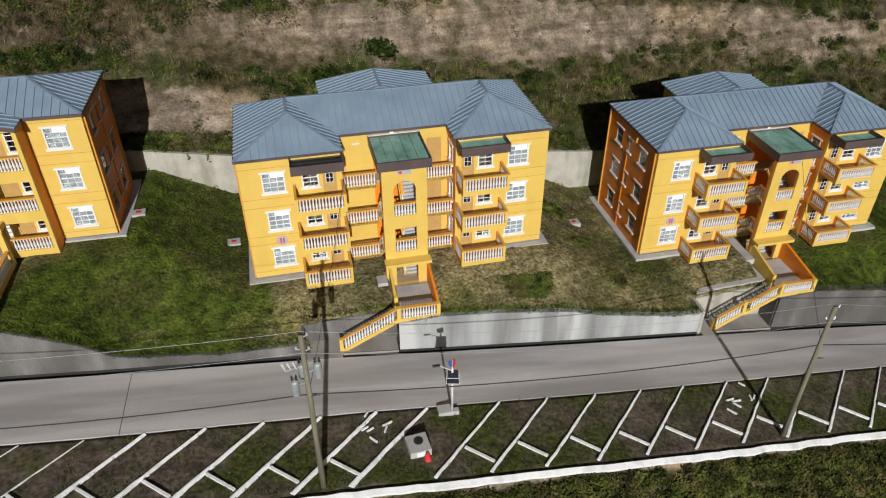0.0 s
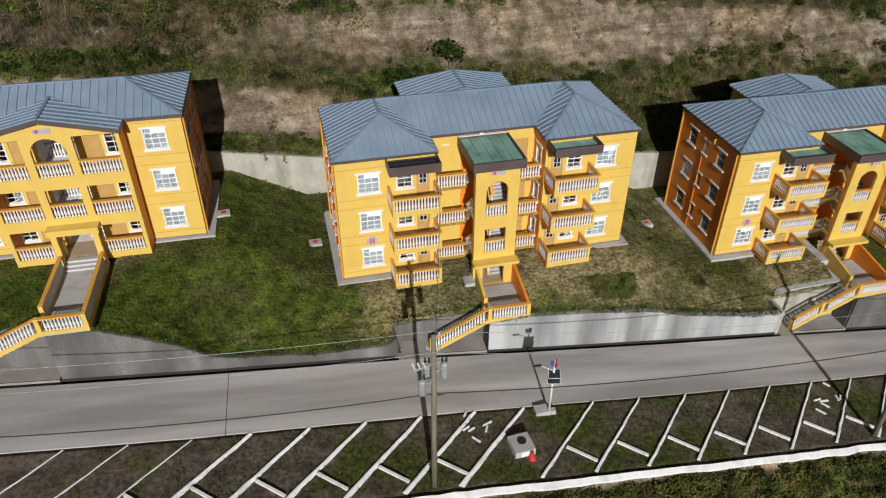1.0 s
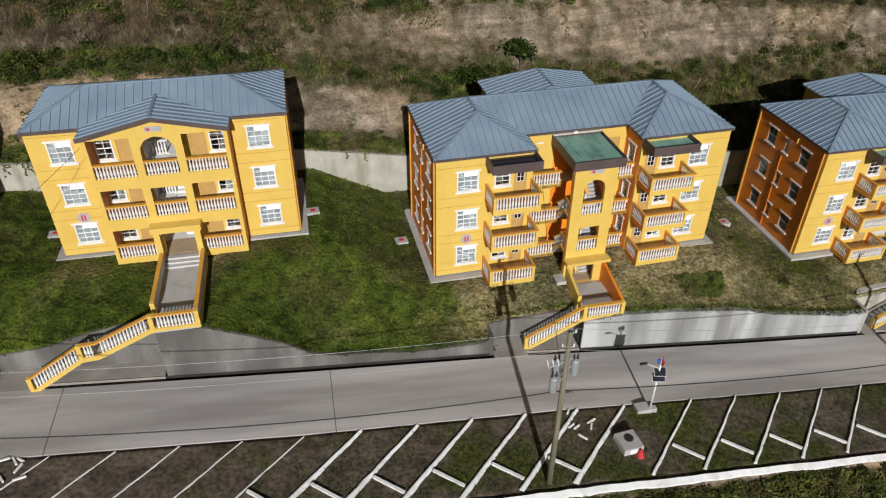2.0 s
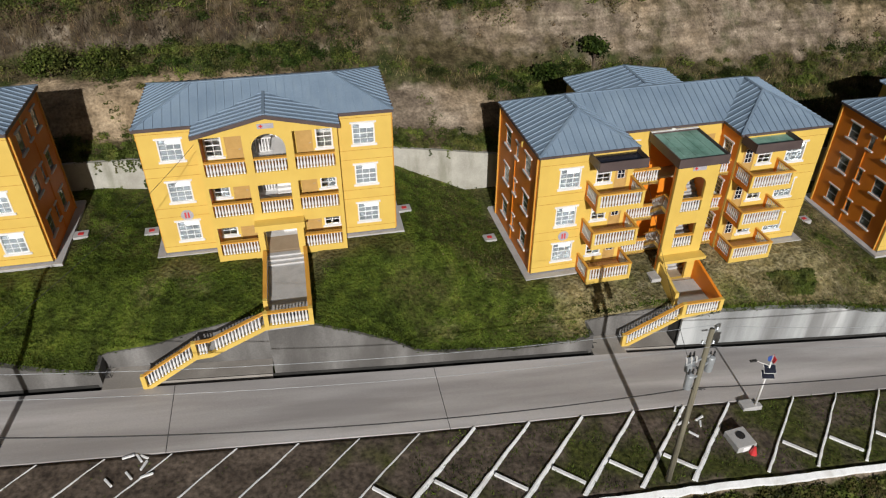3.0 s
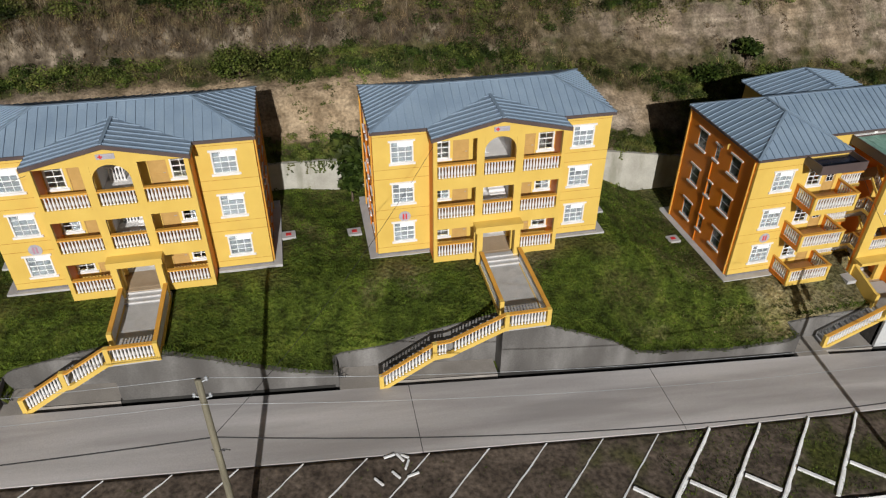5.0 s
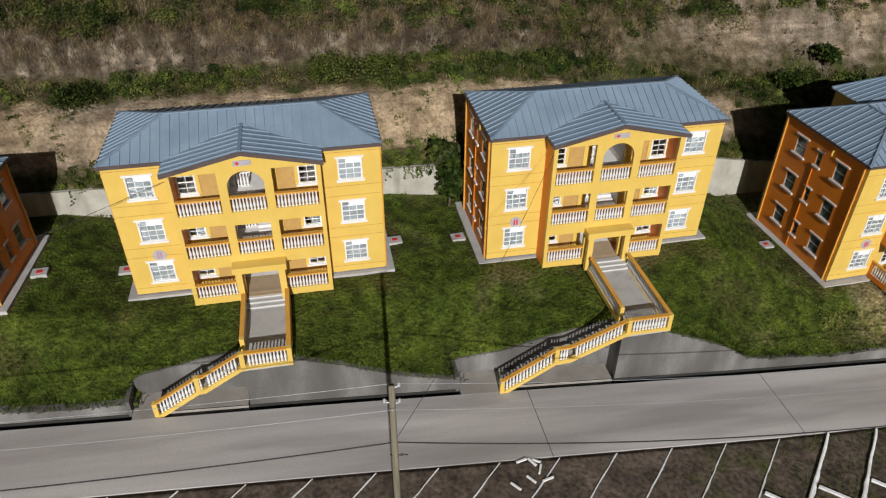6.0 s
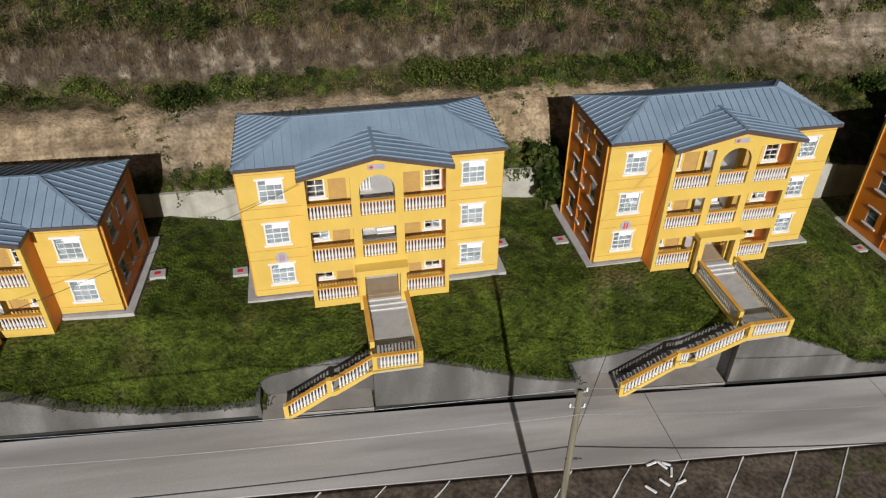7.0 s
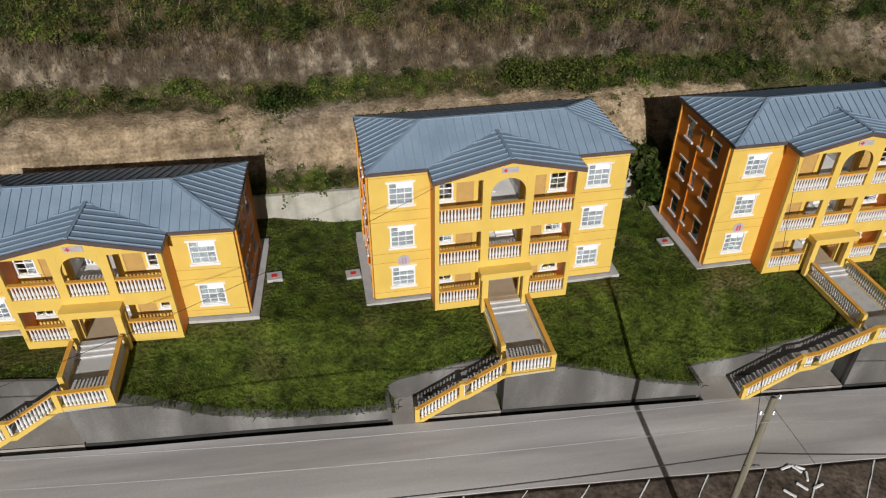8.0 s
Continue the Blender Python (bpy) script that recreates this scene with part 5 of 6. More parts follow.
LINE_TOPS = [-22.6, -19.4, -16.2, -13.0, -9.8, -6.6, -3.4, -0.15, 3.09, 6.29, 9.52, 12.8, 16.0, 19.23, 22.42, 25.7, 28.95, 32.02, 36.6, 39.8, 43.1, 46.3, 49.43, 52.74, 56.0, 59.2, 62.4, 65.6]
rnd = random.Random(4)
for x in LINE_TOPS:
    thick = x > 13
    y0 = line_top(x) - 0.05
    y1 = far_y(x) - 10.25
    run = 5.1 * (y0 - y1) / 5.15
    k = 12
    bm = bmesh.new()
    w, h = ((0.25 if x < 36 else 0.16), 0.15) if thick else (0.10, 0.05)
    pts = []
    for i in range(k + 1):
        s = i / k
        px, py = x - run * s + rnd.uniform(-0.03, 0.03), y0 + (y1 - y0) * s
        pts.append((px, py, land(px, py) + h * 0.3))
    rows = []
    for i, p in enumerate(pts):
        k = w * rnd.uniform(0.42 if thick else 0.25, 0.55) * (0.65 + 0.5 * i / 12)
        rows.append([bm.verts.new((p[0] + sx * k, p[1] - sx * k * 0.6, p[2] + sz * h / 2)) for sx, sz in ((-1, -1), (1, -1), (-0.35 if thick else 0.8, 1), (-0.85, 1))])
    for a, b in zip(rows, rows[1:]):
        for i in range(4):
            bm.faces.new((a[i], a[(i + 1) % 4], b[(i + 1) % 4], b[i]))
    bm.faces.new(rows[0])
    bm.faces.new(rows[-1][::-1])
    ob = part("parking_kerb" if thick else "parking_line", bm, LINEM)
    tagged(ob, "white painted slanting kerb dividing parking bays" if thick else "thin worn white line dividing parking bays", "kerb" if thick else "line", "parking dividers")
    if x > 10 and abs(x - 32.02) > 0.1:
        bm = bmesh.new()
        a, b = (x - 2.95, far_y(x) - 8.35), (x - 1.5, far_y(x) - 9.55)
        beam(bm, (*a, land(*a) + 0.06), (*b, land(*b) + 0.06), 0.15, 0.16)
        tagged(part("wheel_stop", bm, LINEM), "white painted concrete wheel stop", "wheel stop", "wheel stops")

bm = bmesh.new()
prev = None
xs = np.arange(-40, 80, 0.8)
for x in xs:
    j = rnd.uniform(-0.06, 0.06)
    yi, yo = far_y(x) - 10.62 + j * 0.7, far_y(x) - 10.92 + j * 1.4
    z = road_z(x) + 0.13
    row = [bm.verts.new(p) for p in ((x, yi, z - 0.5), (x, yi, z + 0.04), (x, yo, z - 0.1), (x, yo, z - 0.26))]
    if prev:
        for i in range(4):
            bm.faces.new((prev[i], prev[(i + 1) % 4], row[(i + 1) % 4], row[i]))
    prev = row
tagged(part("edge_kerb", bm, LINEM), "chipped white painted kerb along the edge of the parking strip", "kerb", kind="structure")


def loose_bars(rows):
    for x, y, a, ln in rows:
        bm = bmesh.new()
        box(bm, -ln * 0.4, ln * 0.4, -0.055, 0.055, 0, 0.1, 0.012)
        ob = part("loose_kerbstone", bm, LINEM)
        ob.matrix_world = pose(x, y, land(x, y), 0, 0, a)
        tagged(ob, "loose white painted kerbstone lying on the earth", "kerbstone", "loose kerbstones")


loose_bars([(27.85, -14.62, 28, 0.6), (28.1, -14.78, 28, 0.6), (28.4, -14.9, 28, 0.6), (28.45, -14.05, 62, 0.7), (28.3, -13.7, 55, 0.5), (29.45, -14.55, 22, 0.8), (29.3, -14.95, 65, 0.6), (28.5, -15.65, -50, 0.75)])
loose_bars([(52.05, -14.85, 8, 0.75), (52.45, -15.0, -3, 0.8), (52.3, -15.35, -55, 0.7), (51.6, -15.85, -55, 0.85), (53.7, -13.6, -55, 0.6), (53.6, -14.85, 80, 0.6), (53.9, -14.8, 50, 0.5)])
loose_bars([(-2.25, -13.1, 12, 0.75), (-1.7, -13.25, -60, 0.75), (-1.45, -13.2, -35, 0.6), (-1.42, -13.75, 65, 0.75), (-2.06, -14.3, -55, 0.75), (-2.97, -14.6, -52, 0.8), (-1.2, -14.4, 14, 0.8)])

# manhole box and red cone; a black disc paints the open round hatch's dark
mx, my = 30.95, -16.5
mz = land(mx, my)
man = empty("manhole_box", pose(mx, my, mz, 0, 0, 6), "low grey concrete manhole box, its round dark opening a black disc", "manhole box")
bm = bmesh.new()
box(bm, -0.62, 0.62, -0.66, 0.66, -0.2, 0.48, 0.02)
part("body", bm, WALKWAY, man)
bm = bmesh.new()
tube(bm, (0.05, 0.12, 0.481), (0.05, 0.12, 0.52), 0.27, 0.27, 18)
part("hatch_dark", bm, BLACK, man)
part("white_face", boxes((-0.25, 0.25, -0.668, -0.661, 0.05, 0.4)), LINEM, man)
bm = bmesh.new()
lathe(bm, [(0.24, 0.0), (0.22, 0.05), (0.13, 0.30), (0.06, 0.55)], 10)
cone = part("traffic_cone", bm, RED)
cone.matrix_world = pose(31.35, -17.32, land(31.35, -17.32))
tagged(cone, "small red traffic cone beside the manhole box", "cone")

# solar street lamp with a small wind turbine
lx, ly = 33.45, -13.95
lz = land(lx, ly)
lamp = empty("street_lamp", pose(lx, ly, lz), "white solar street lamp with red and blue wind turbine", "street lamp")
bm = bmesh.new()
box(bm, -0.85, 0.1, -0.33, 0.36, -0.2, 0.34, 0.02)
part("plinth", bm, WALKWAY, lamp)
bm = bmesh.new()
box(bm, 0.11, 0.42, -0.3, 0.05, -0.2, 0.28, 0.02)
part("plinth", bm, WALKWAY, lamp)
bm = bmesh.new()
tube(bm, (0, -0.15, 0.2), (0, -0.15, 3.9), 0.075, 0.055, 10)
part("pole", bm, WHITE, lamp, smooth=True)
for z, s in ((2.95, 0.36), (3.4, 0.33)):
    pm = pose(0.02, -0.2, z, 42, 0, -12)
    bm = bmesh.new()
    box(bm, -s, s, -0.25, 0.25, 0.03, 0.06)
    p = part("solar_panel", bm, PANELM, lamp)
    p.matrix_basis = pm
    part("frame", boxes((-s - 0.02, s + 0.02, -0.27, 0.27, 0.0, 0.029)), WHITE, p)
bm = bmesh.new()
tube(bm, (0, -0.15, 3.6), (-0.75, 0.25, 3.8), 0.025, 0.02, 6)
arm = part("arm", bm, WHITE, lamp)
bm = bmesh.new()
box(bm, -1.1, -0.65, 0.15, 0.33, 3.77, 3.85, 0.02)
part("lamp_head", bm, BLACK, arm)
bm = bmesh.new()
tube(bm, (0, -0.15, 3.9), (0, -0.15, 4.45), 0.025, 0.025, 6)
part("turbine_shaft", bm, WHITE, lamp)
for i in range(3):
    a = 2 * math.pi * i / 3 + 0.4
    c, s = math.cos(a), math.sin(a)
    bm = bmesh.new()
    pts = [(0.05 * c, 0.05 * s, 3.95), (0.22 * c, 0.22 * s, 4.0), (0.25 * c - 0.07 * s, 0.25 * s + 0.07 * c, 4.32), (0.05 * c, 0.05 * s, 4.42)]
    prism(bm, [(x, y - 0.15, z) for x, y, z in pts], (-0.05 * s, 0.05 * c, 0.0))
    part("turbine_blade", bm, (RED, BLUE, RED)[i], lamp)

# inspection chambers beside the houses
for x, y, z in ((14.65, 2.5, 0), (-2.25, 2.9, 0), (-6.55, 2.75, 0), (20.7, 1.6, 0), (-28.0, 2.1, 0), (-23.3, 2.5, 0), (46.8, 1.6, 0)):
    g = land(x, y)
    box_ = empty("inspection_chamber", pose(x, y, g, 0, 0, 3), "small concrete inspection chamber with a red lid", "chamber", "inspection chambers")
    part("body", boxes((-0.45, 0.45, -0.38, 0.38, -0.2, 0.16)), WALKWAY, box_)
    part("lid", boxes((-0.17, 0.17, -0.14, 0.14, 0.161, 0.19)), RED, box_)


# ---- poles and wires ----
def utility_pole(x, y, z0, z1, label, gear=False, turn=0):
    h = z1 - z0
    pole = empty("utility_pole", pose(x, y, z0, 0, 0, turn), label, "utility pole", "utility poles")
    bm = bmesh.new()
    tube(bm, (0, 0, -0.4), (0, 0, h), 0.17, 0.12, 12)
    part("shaft", bm, POLEM, pole, smooth=True)
    for dz, sx in ((0.15, 1), (0.9, -1), (1.0, 1)):
        bm = bmesh.new()
        tube(bm, (0, 0, h - dz), (0.28 * sx, 0.05, h - dz + 0.05), 0.025, 0.025, 6)
        lathe(bm, [(0.05, 0), (0.075, 0.05), (0.04, 0.1), (0.07, 0.15), (0.03, 0.2)], 8, (0.28 * sx, 0.05, h - dz + 0.03))
        part("insulator", bm, STEEL, pole)
    if gear:
        for ax, ay, az in ((-0.58, -0.15, h - 3.5), (0.55, 0.2, h - 2.9), (-0.2, 0.62, h - 3.2)):
            bm = bmesh.new()
            lathe(bm, [(0.05, 0), (0.19, 0.03), (0.2, 0.85), (0.17, 0.92), (0.05, 0.97)], 14, (ax, ay, az))
            can = part("transformer", bm, STEEL, pole, "pale grey transformer can", smooth=False)
            bm = bmesh.new()
            for k in (-0.1, 0.1):
                lathe(bm, [(0.045, 0), (0.06, 0.08), (0.035, 0.14), (0.055, 0.2), (0.02, 0.34)], 8, (ax + k, ay, az + 0.94))
            part("bushing", bm, BLACK, can)
            bm = bmesh.new()
            beam(bm, (ax, ay, az + 0.6), (0, 0, az + 0.6), 0.07, 0.09)
            part("bracket", bm, STEEL, can)
        bm = bmesh.new()
        beam(bm, (-0.95, -0.1, h - 1.95), (0.35, 0.1, h - 1.75), 0.09, 0.11)
        arm = part("crossarm", bm, STEEL, pole)
        for k in (-0.9, -0.65, -0.4):
            bm = bmesh.new()
            tube(bm, (k, -0.1, h - 1.9), (k - 0.12, -0.16, h - 1.45), 0.03, 0.05, 6)
            part("fuse", bm, WHITE, arm)
    # cable clamp and loops
    bm = bmesh.new()
    for k in range(3):
        tube(bm, (-0.2 + 0.2 * k, -0.05, h - 3.72 - 0.03 * k), (0.1 + 0.2 * k, -0.1, h - 3.85), 0.025, 0.025, 5)
    part("cable_clamp", bm, BLACK, pole)
    return pole


utility_pole(25.5, -18.4, land(25.5, -18.35), 4.95, "tall wooden utility pole with grey transformers and fuses", True)
utility_pole(53.9, -18.05, land(53.9, -18.0), 1.5, "tall weathered wooden utility pole beside the parking strip")
utility_pole(-9.28, -17.65, land(-9.28, -17.65), 8.15, "tall wooden utility pole with plain insulators")
utility_pole(-50.0, -15.2, land(-50, -15.2), 10.0, "tall wooden utility pole up the road")
A, B, C, D = (25.5, -18.4), (53.9, -18.05), (-9.25, -17.65), (-50.0, -15.2)
CABLES = [
    (sag((*D, 6.3), (*C, 5.05), 0.9), 0.03), (sag((*C, 5.05), (*A, 1.2), 1.15), 0.03), (sag((*A, 1.2), (*B, -1.3), 0.6), 0.03), (sag((*B, -1.3), (85, -17.2, -5.5), 0.6), 0.03),
]
for pts, r in CABLES:
    curve_wire("cable", pts, r, BLACK, "thick black overhead cable slung between poles", "cable")
for dx, dz in ((0.25, 0.0), (-0.25, -0.85)):
    for (p, pz), (q, qz) in (((D, 10.0), (C, 8.0)), ((C, 8.0), (A, 4.95)), ((A, 4.95), (B, 1.5)), ((B, 1.5), ((85, -17.2), -3.0))):
        curve_wire("wire", sag((p[0], p[1] + dx, pz + dz), (q[0], q[1] + dx, qz + dz), 0.8), 0.009, STEEL, "thin pale overhead wire between poles", "wire")
for p, q, d in (((*A, 1.35), (28.75, -4.35, 5.1), 0.5), ((*B, -1.1), (61.0, -4.2, 2.4), 0.4), ((*C, 5.15), (2.3, -1.45, 8.0), 0.9), ((*D, 6.5), (-18.95, -1.5, 8.5), 1.0), ((*D, 6.5), (-40.5, -2.2, 6.6), 0.6)):
    curve_wire("service_wire", sag(p, q, d), 0.013, BLACK, "thin black service wire running to a house", "wire")
# steel stubs sticking out at the ends of the walls
for x in (-22.0, -4.2, 25.1):
    st = empty("steel_stubs", pose(x, far_y(x) + 0.75, road_z(x) + 0.06), "bent rusty reinforcement stubs in the pavement", "steel bars")
    for k in range(5):
        a = k * 1.3
        curve_wire("stub", [(0.1 * k - 0.2, 0, 0), (0.1 * k - 0.2 + 0.1 * math.cos(a), 0.1 * math.sin(a), 0.3), (0.1 * k - 0.2 + 0.4 * math.cos(a), 0.3 * math.sin(a), 0.42)], 0.02, BLACK, parent=st)


# ---- growth ----
def leaf_mass(name, centres, radii, heights, count, size, mat, seed, label, category, flat=0.45):
    """Many small leaves round the given centres, in one mesh."""
    rs = np.random.RandomState(seed)
    c = np.repeat(np.asarray(centres, float), count, axis=0)
    r = np.repeat(np.asarray(radii, float), count)
    hh = np.repeat(np.asarray(heights, float), count)
    n = len(c)
    d = rs.normal(size=(n, 3))
    d /= np.linalg.norm(d, axis=1)[:, None]
    k = rs.uniform(0.2, 1.0, n) ** 0.5
    off = d * (r * k)[:, None]
    off[:, 2] = np.abs(off[:, 2]) / np.maximum(r, 1e-3) * hh
    p = c + off
    up = rs.normal(size=(n, 3)) * (1 - flat) + np.array([0, -0.1, 1.0]) * flat * 2 + d * 0.9
    up /= np.linalg.norm(up, axis=1)[:, None]
    a = np.cross(up, rs.normal(size=(n, 3)))
    a /= np.linalg.norm(a, axis=1)[:, None]
    b = np.cross(up, a)
    s = size * rs.uniform(0.55, 1.35, n)
    a, b = a * s[:, None], b * (s * 0.55)[:, None]
    v = np.stack([p - a, p + b - a * 0.1, p + a + up * (s * 0.15)[:, None] * -1, p - b - a * 0.1], 1).reshape(-1, 3)
    return raw_mesh(name, v, 4, mat, label, category)


def raw_mesh(name, v, sides, mat, label, category, kind="stuff", parent=None):
    n = len(v) // sides
    me = bpy.data.meshes.new(name)
    me.vertices.add(len(v))
    me.vertices.foreach_set("co", v.astype(np.float32).ravel())
    me.loops.add(len(v))
    me.loops.foreach_set("vertex_index", np.arange(len(v), dtype=np.int32))
    me.polygons.add(n)
    me.polygons.foreach_set("loop_start", np.arange(0, len(v), sides, dtype=np.int32))
    me.polygons.foreach_set("loop_total", np.full(n, sides, dtype=np.int32))
    me.update(calc_edges=True)
    me.materials.append(mat)
    ob = new(name, me)
    if parent:
        ob.parent = parent
    if label:
        tagged(ob, label, category, kind=kind)
    return ob


HOUSE_BOXES = [(-1.2, 13.9, -1.6, 7.2), (-22.3, -7.2, -1.6, 7.2), (-44.1, -28.9, -2.4, 6.4), (21.9, 42.8, -4.7, 9.2), (50.6, 71.6, -3.6, 9.5), (5.0, 7.9, -8.5, -1), (-16.2, -13.3, -8, -1), (-38, -35, -8, -1), (31, 34.1, -9, -3), (59.3, 62.4, -9, -3)]


def clear(x, y):
    return not any(a - 0.75 < x < b + 0.75 and c - 0.75 < y < d + 0.75 for a, b, c, d in HOUSE_BOXES)


def scatter(n, x0, x1, y0, y1, seed, keep):
    r = random.Random(seed)
    out = []
    for _ in range(n):
        x, y = r.uniform(x0, x1), r.uniform(y0, y1)
        if r.random() < keep(x, y):
            out.append((x, y, land(x, y)))
    return out


def patch(x, y, s, seed):
    return 0.5 + 0.5 * noise.noise((x * s, y * s, seed))


def blades(name, pts, size, mat, seed, label, lean=0.5, wide=0.28):
    rs = np.random.RandomState(seed)
    p = np.asarray(pts, float)
    n = len(p)
    a = rs.uniform(0, 2 * np.pi, n)
    s = size * rs.uniform(0.5, 1.4, n)
    side = np.stack([np.cos(a), np.sin(a), np.zeros(n)], 1) * (s * wide)[:, None]
    tip = np.stack([rs.normal(size=n) * lean, rs.normal(size=n) * lean, np.ones(n)], 1) * s[:, None]
    base = p - np.array([0, 0, 0.02])
    v = np.stack([base - side, base + side, base + tip], 1).reshape(-1, 3)
    return raw_mesh(name, v, 3, mat, label, "grass")


def lawn_green(x):
    return 1.0 if x < 15 else max(0.18, 1.0 - (x - 15) / 15, min(1.0, (x - 60) / 4))


def on_lawn(x, y):
    return y - far_y(x) > setback(x) + 0.35 and y < BACK_Y - 0.35 and clear(x, y)


blades("lawn_grass", scatter(520000, -48, 76, -7.6, 8.6, 1, lambda x, y: (lawn_green(x) if on_lawn(x, y) else 0) * (0.1 + 1.2 * patch(x, y, 0.45, 2))), 0.10, BLADE, 2, "short green lawn grass of uneven height")
blades("dry_lawn_grass", scatter(150000, 12, 76, -7.6, 8.6, 3, lambda x, y: (1.0 - lawn_green(x)) * patch(x, y, 0.35, 9) if on_lawn(x, y) else 0), 0.10, BLADEDRY, 4, "dry yellowed grass on the lawn")
blades("parking_grass", scatter(70000, -24, 70, -18.9, -13.2, 5, lambda x, y: (1.0 if x > 12 else 0.06) * max(0, patch(x, y, 0.45, 5) - 0.25) * 1.4 if -10.2 < y - far_y(x) < -5.2 else 0), 0.11, BLADE, 6, "thin patchy grass in the parking bays")

pts = scatter(30000, -48, 76, -7.6, 8.6, 71, lambda x, y: lawn_green(x) * (0.25 + 0.9 * patch(x, y, 0.6, 12)) if on_lawn(x, y) else 0)
leaf_mass("lawn_weeds", pts, [0.2] * len(pts), [0.08] * len(pts), 14, 0.05, BLADE, 72, "low leafy weeds growing in the lawn", "grass", 0.6)

# hillside growth
def band(y, lo, hi, soft=0.8):
    return max(0.0, min(1.0, (y - lo) / soft)) * max(0.0, min(1.0, (hi - y) / soft))


def cliff(x):
    """How far the bare cliff reaches: 1 on the right part of the cut."""
    return float(np.interp(x, [10, 18, 66, 78], [0, 1, 1, 0.3]))


def upper(x, y):
    return band(y, brow_y(x) - 0.2, 60, 0.9)


BENCH_X = [-60, -32, -25, -15, -5, 6, 14, 22, 26, 36, 42, 52, 59, 65, 78, 90]
BENCH_LO = [14.0, 14.2, 13.6, 13.9, 13.6, 13.6, 14.6, 13.4, 12.2, 11.6, 11.6, 11.4, 11.4, 11.4, 11.4, 11.4]
BENCH_HI = [16.9, 16.9, 16.9, 16.8, 17.0, 17.3, 16.8, 16.1, 16.8, 18.0, 17.9, 19.2, 20.2, 20.8, 20.8, 20.6]


def bench(x, y):
    return band(y, float(np.interp(x, BENCH_X, BENCH_LO)), float(np.interp(x, BENCH_X, BENCH_HI)), 0.6)


def foot(x, y):
    return band(y, 9.0, 10.9, 0.3)


def clumps(n, seed, keep, rlo, rhi, y1=25):
    pts = scatter(n, -52, 88, 9.1, y1, seed, keep)
    r = random.Random(seed + 1)
    rad = [r.uniform(rlo, rhi) for _ in pts]
    return pts, rad, [q * r.uniform(0.7, 1.3) for q in rad]


specs = [
    ("scrub", 4200, 21, lambda x, y: upper(x, y) * (0.3 + 0.7 * patch(x, y, 0.25, 3)), 0.35, 0.9, 100, 0.075, LEAFOLIVE, "dense olive-green scrub on the hillside"),
    ("green_scrub", 2600, 23, lambda x, y: upper(x, y) * max(0, patch(x, y, 0.22, 13) - 0.30) * 2.2, 0.5, 1.3, 190, 0.085, LEAF, "green leafy scrub on the hillside"),
    ("dark_scrub", 2000, 25, lambda x, y: upper(x, y) * max(0, patch(x, y, 0.2, 23) - 0.30) * 3.0 + band(y, 14.2, 18.5, 1.2) * band(x, 5, 14, 3) * 0.8, 0.6, 1.5, 210, 0.08, LEAFDARK, "dark green bushes on the hillside"),
    ("dry_scrub", 4200, 27, lambda x, y: (0.7 * upper(x, y) + band(y, 16.6, 18.6) * (1 - cliff(x)) * 0.15) * patch(x, y, 0.4, 33), 0.25, 0.75, 80, 0.06, LEAFBROWN, "dry brown twiggy scrub on the hillside"),
    ("bench_growth", 2600, 29, lambda x, y: bench(x, y) * max(0.0, patch(x, y, 0.21, 43) - 0.28) * (1.2 if x < -12 else 2.0 if x < 14 else 1.1), 0.35, 0.95, 160, 0.07, LEAF, "green leafy growth on the terrace of the cut slope"),
    ("bench_bushes", 1300, 31, lambda x, y: bench(x, y) * max(0, patch(x, y, 0.17, 53) - 0.42) * 2.6, 0.5, 1.2, 200, 0.075, LEAFDARK, "dark green bushes on the terrace of the cut slope"),
    ("terrace_scrub", 3400, 33, lambda x, y: bench(x, y) * (0.4 + 0.6 * (x > 18)) * patch(x, y, 0.4, 63), 0.25, 0.65, 80, 0.06, LEAFOLIVE, "olive scrub on the terrace of the cut slope"),
    ("bank_scrub", 4200, 37, lambda x, y: band(y, 16.4, 19.0, 0.5) * (1 - cliff(x)) * max(0.0, patch(x, 0, 0.33, 83) + 0.4 * patch(x, y, 0.9, 85) - 0.45) * 2.2, 0.2, 0.55, 90, 0.055, LEAFBROWN, "dry brown brush on the steep upper bank"),
    ("cliff_scrub", 420, 35, lambda x, y: band(y, 17.0, 22.5) * max(0, patch(x, y, 0.3, 73) - 0.5) * 1.2, 0.15, 0.4, 50, 0.07, LEAFOLIVE, "small plants clinging to the cut slope"),
]
for name, n, seed, keep, rlo, rhi, count, size, mat, label in specs:
    pts, rad, hgt = clumps(n, seed, keep, rlo, rhi)
    leaf_mass(name, pts, rad, hgt, count, size, mat, seed, label, "scrub")
# rounded bushes, close together behind two of the houses and loose elsewhere
def thick(x):
    return float(np.interp(x, [-12, -6, 9, 13, 22, 25, 37, 41], [0.4, 1.0, 1.0, 0.3, 0.3, 1.0, 1.0, 0.4]))


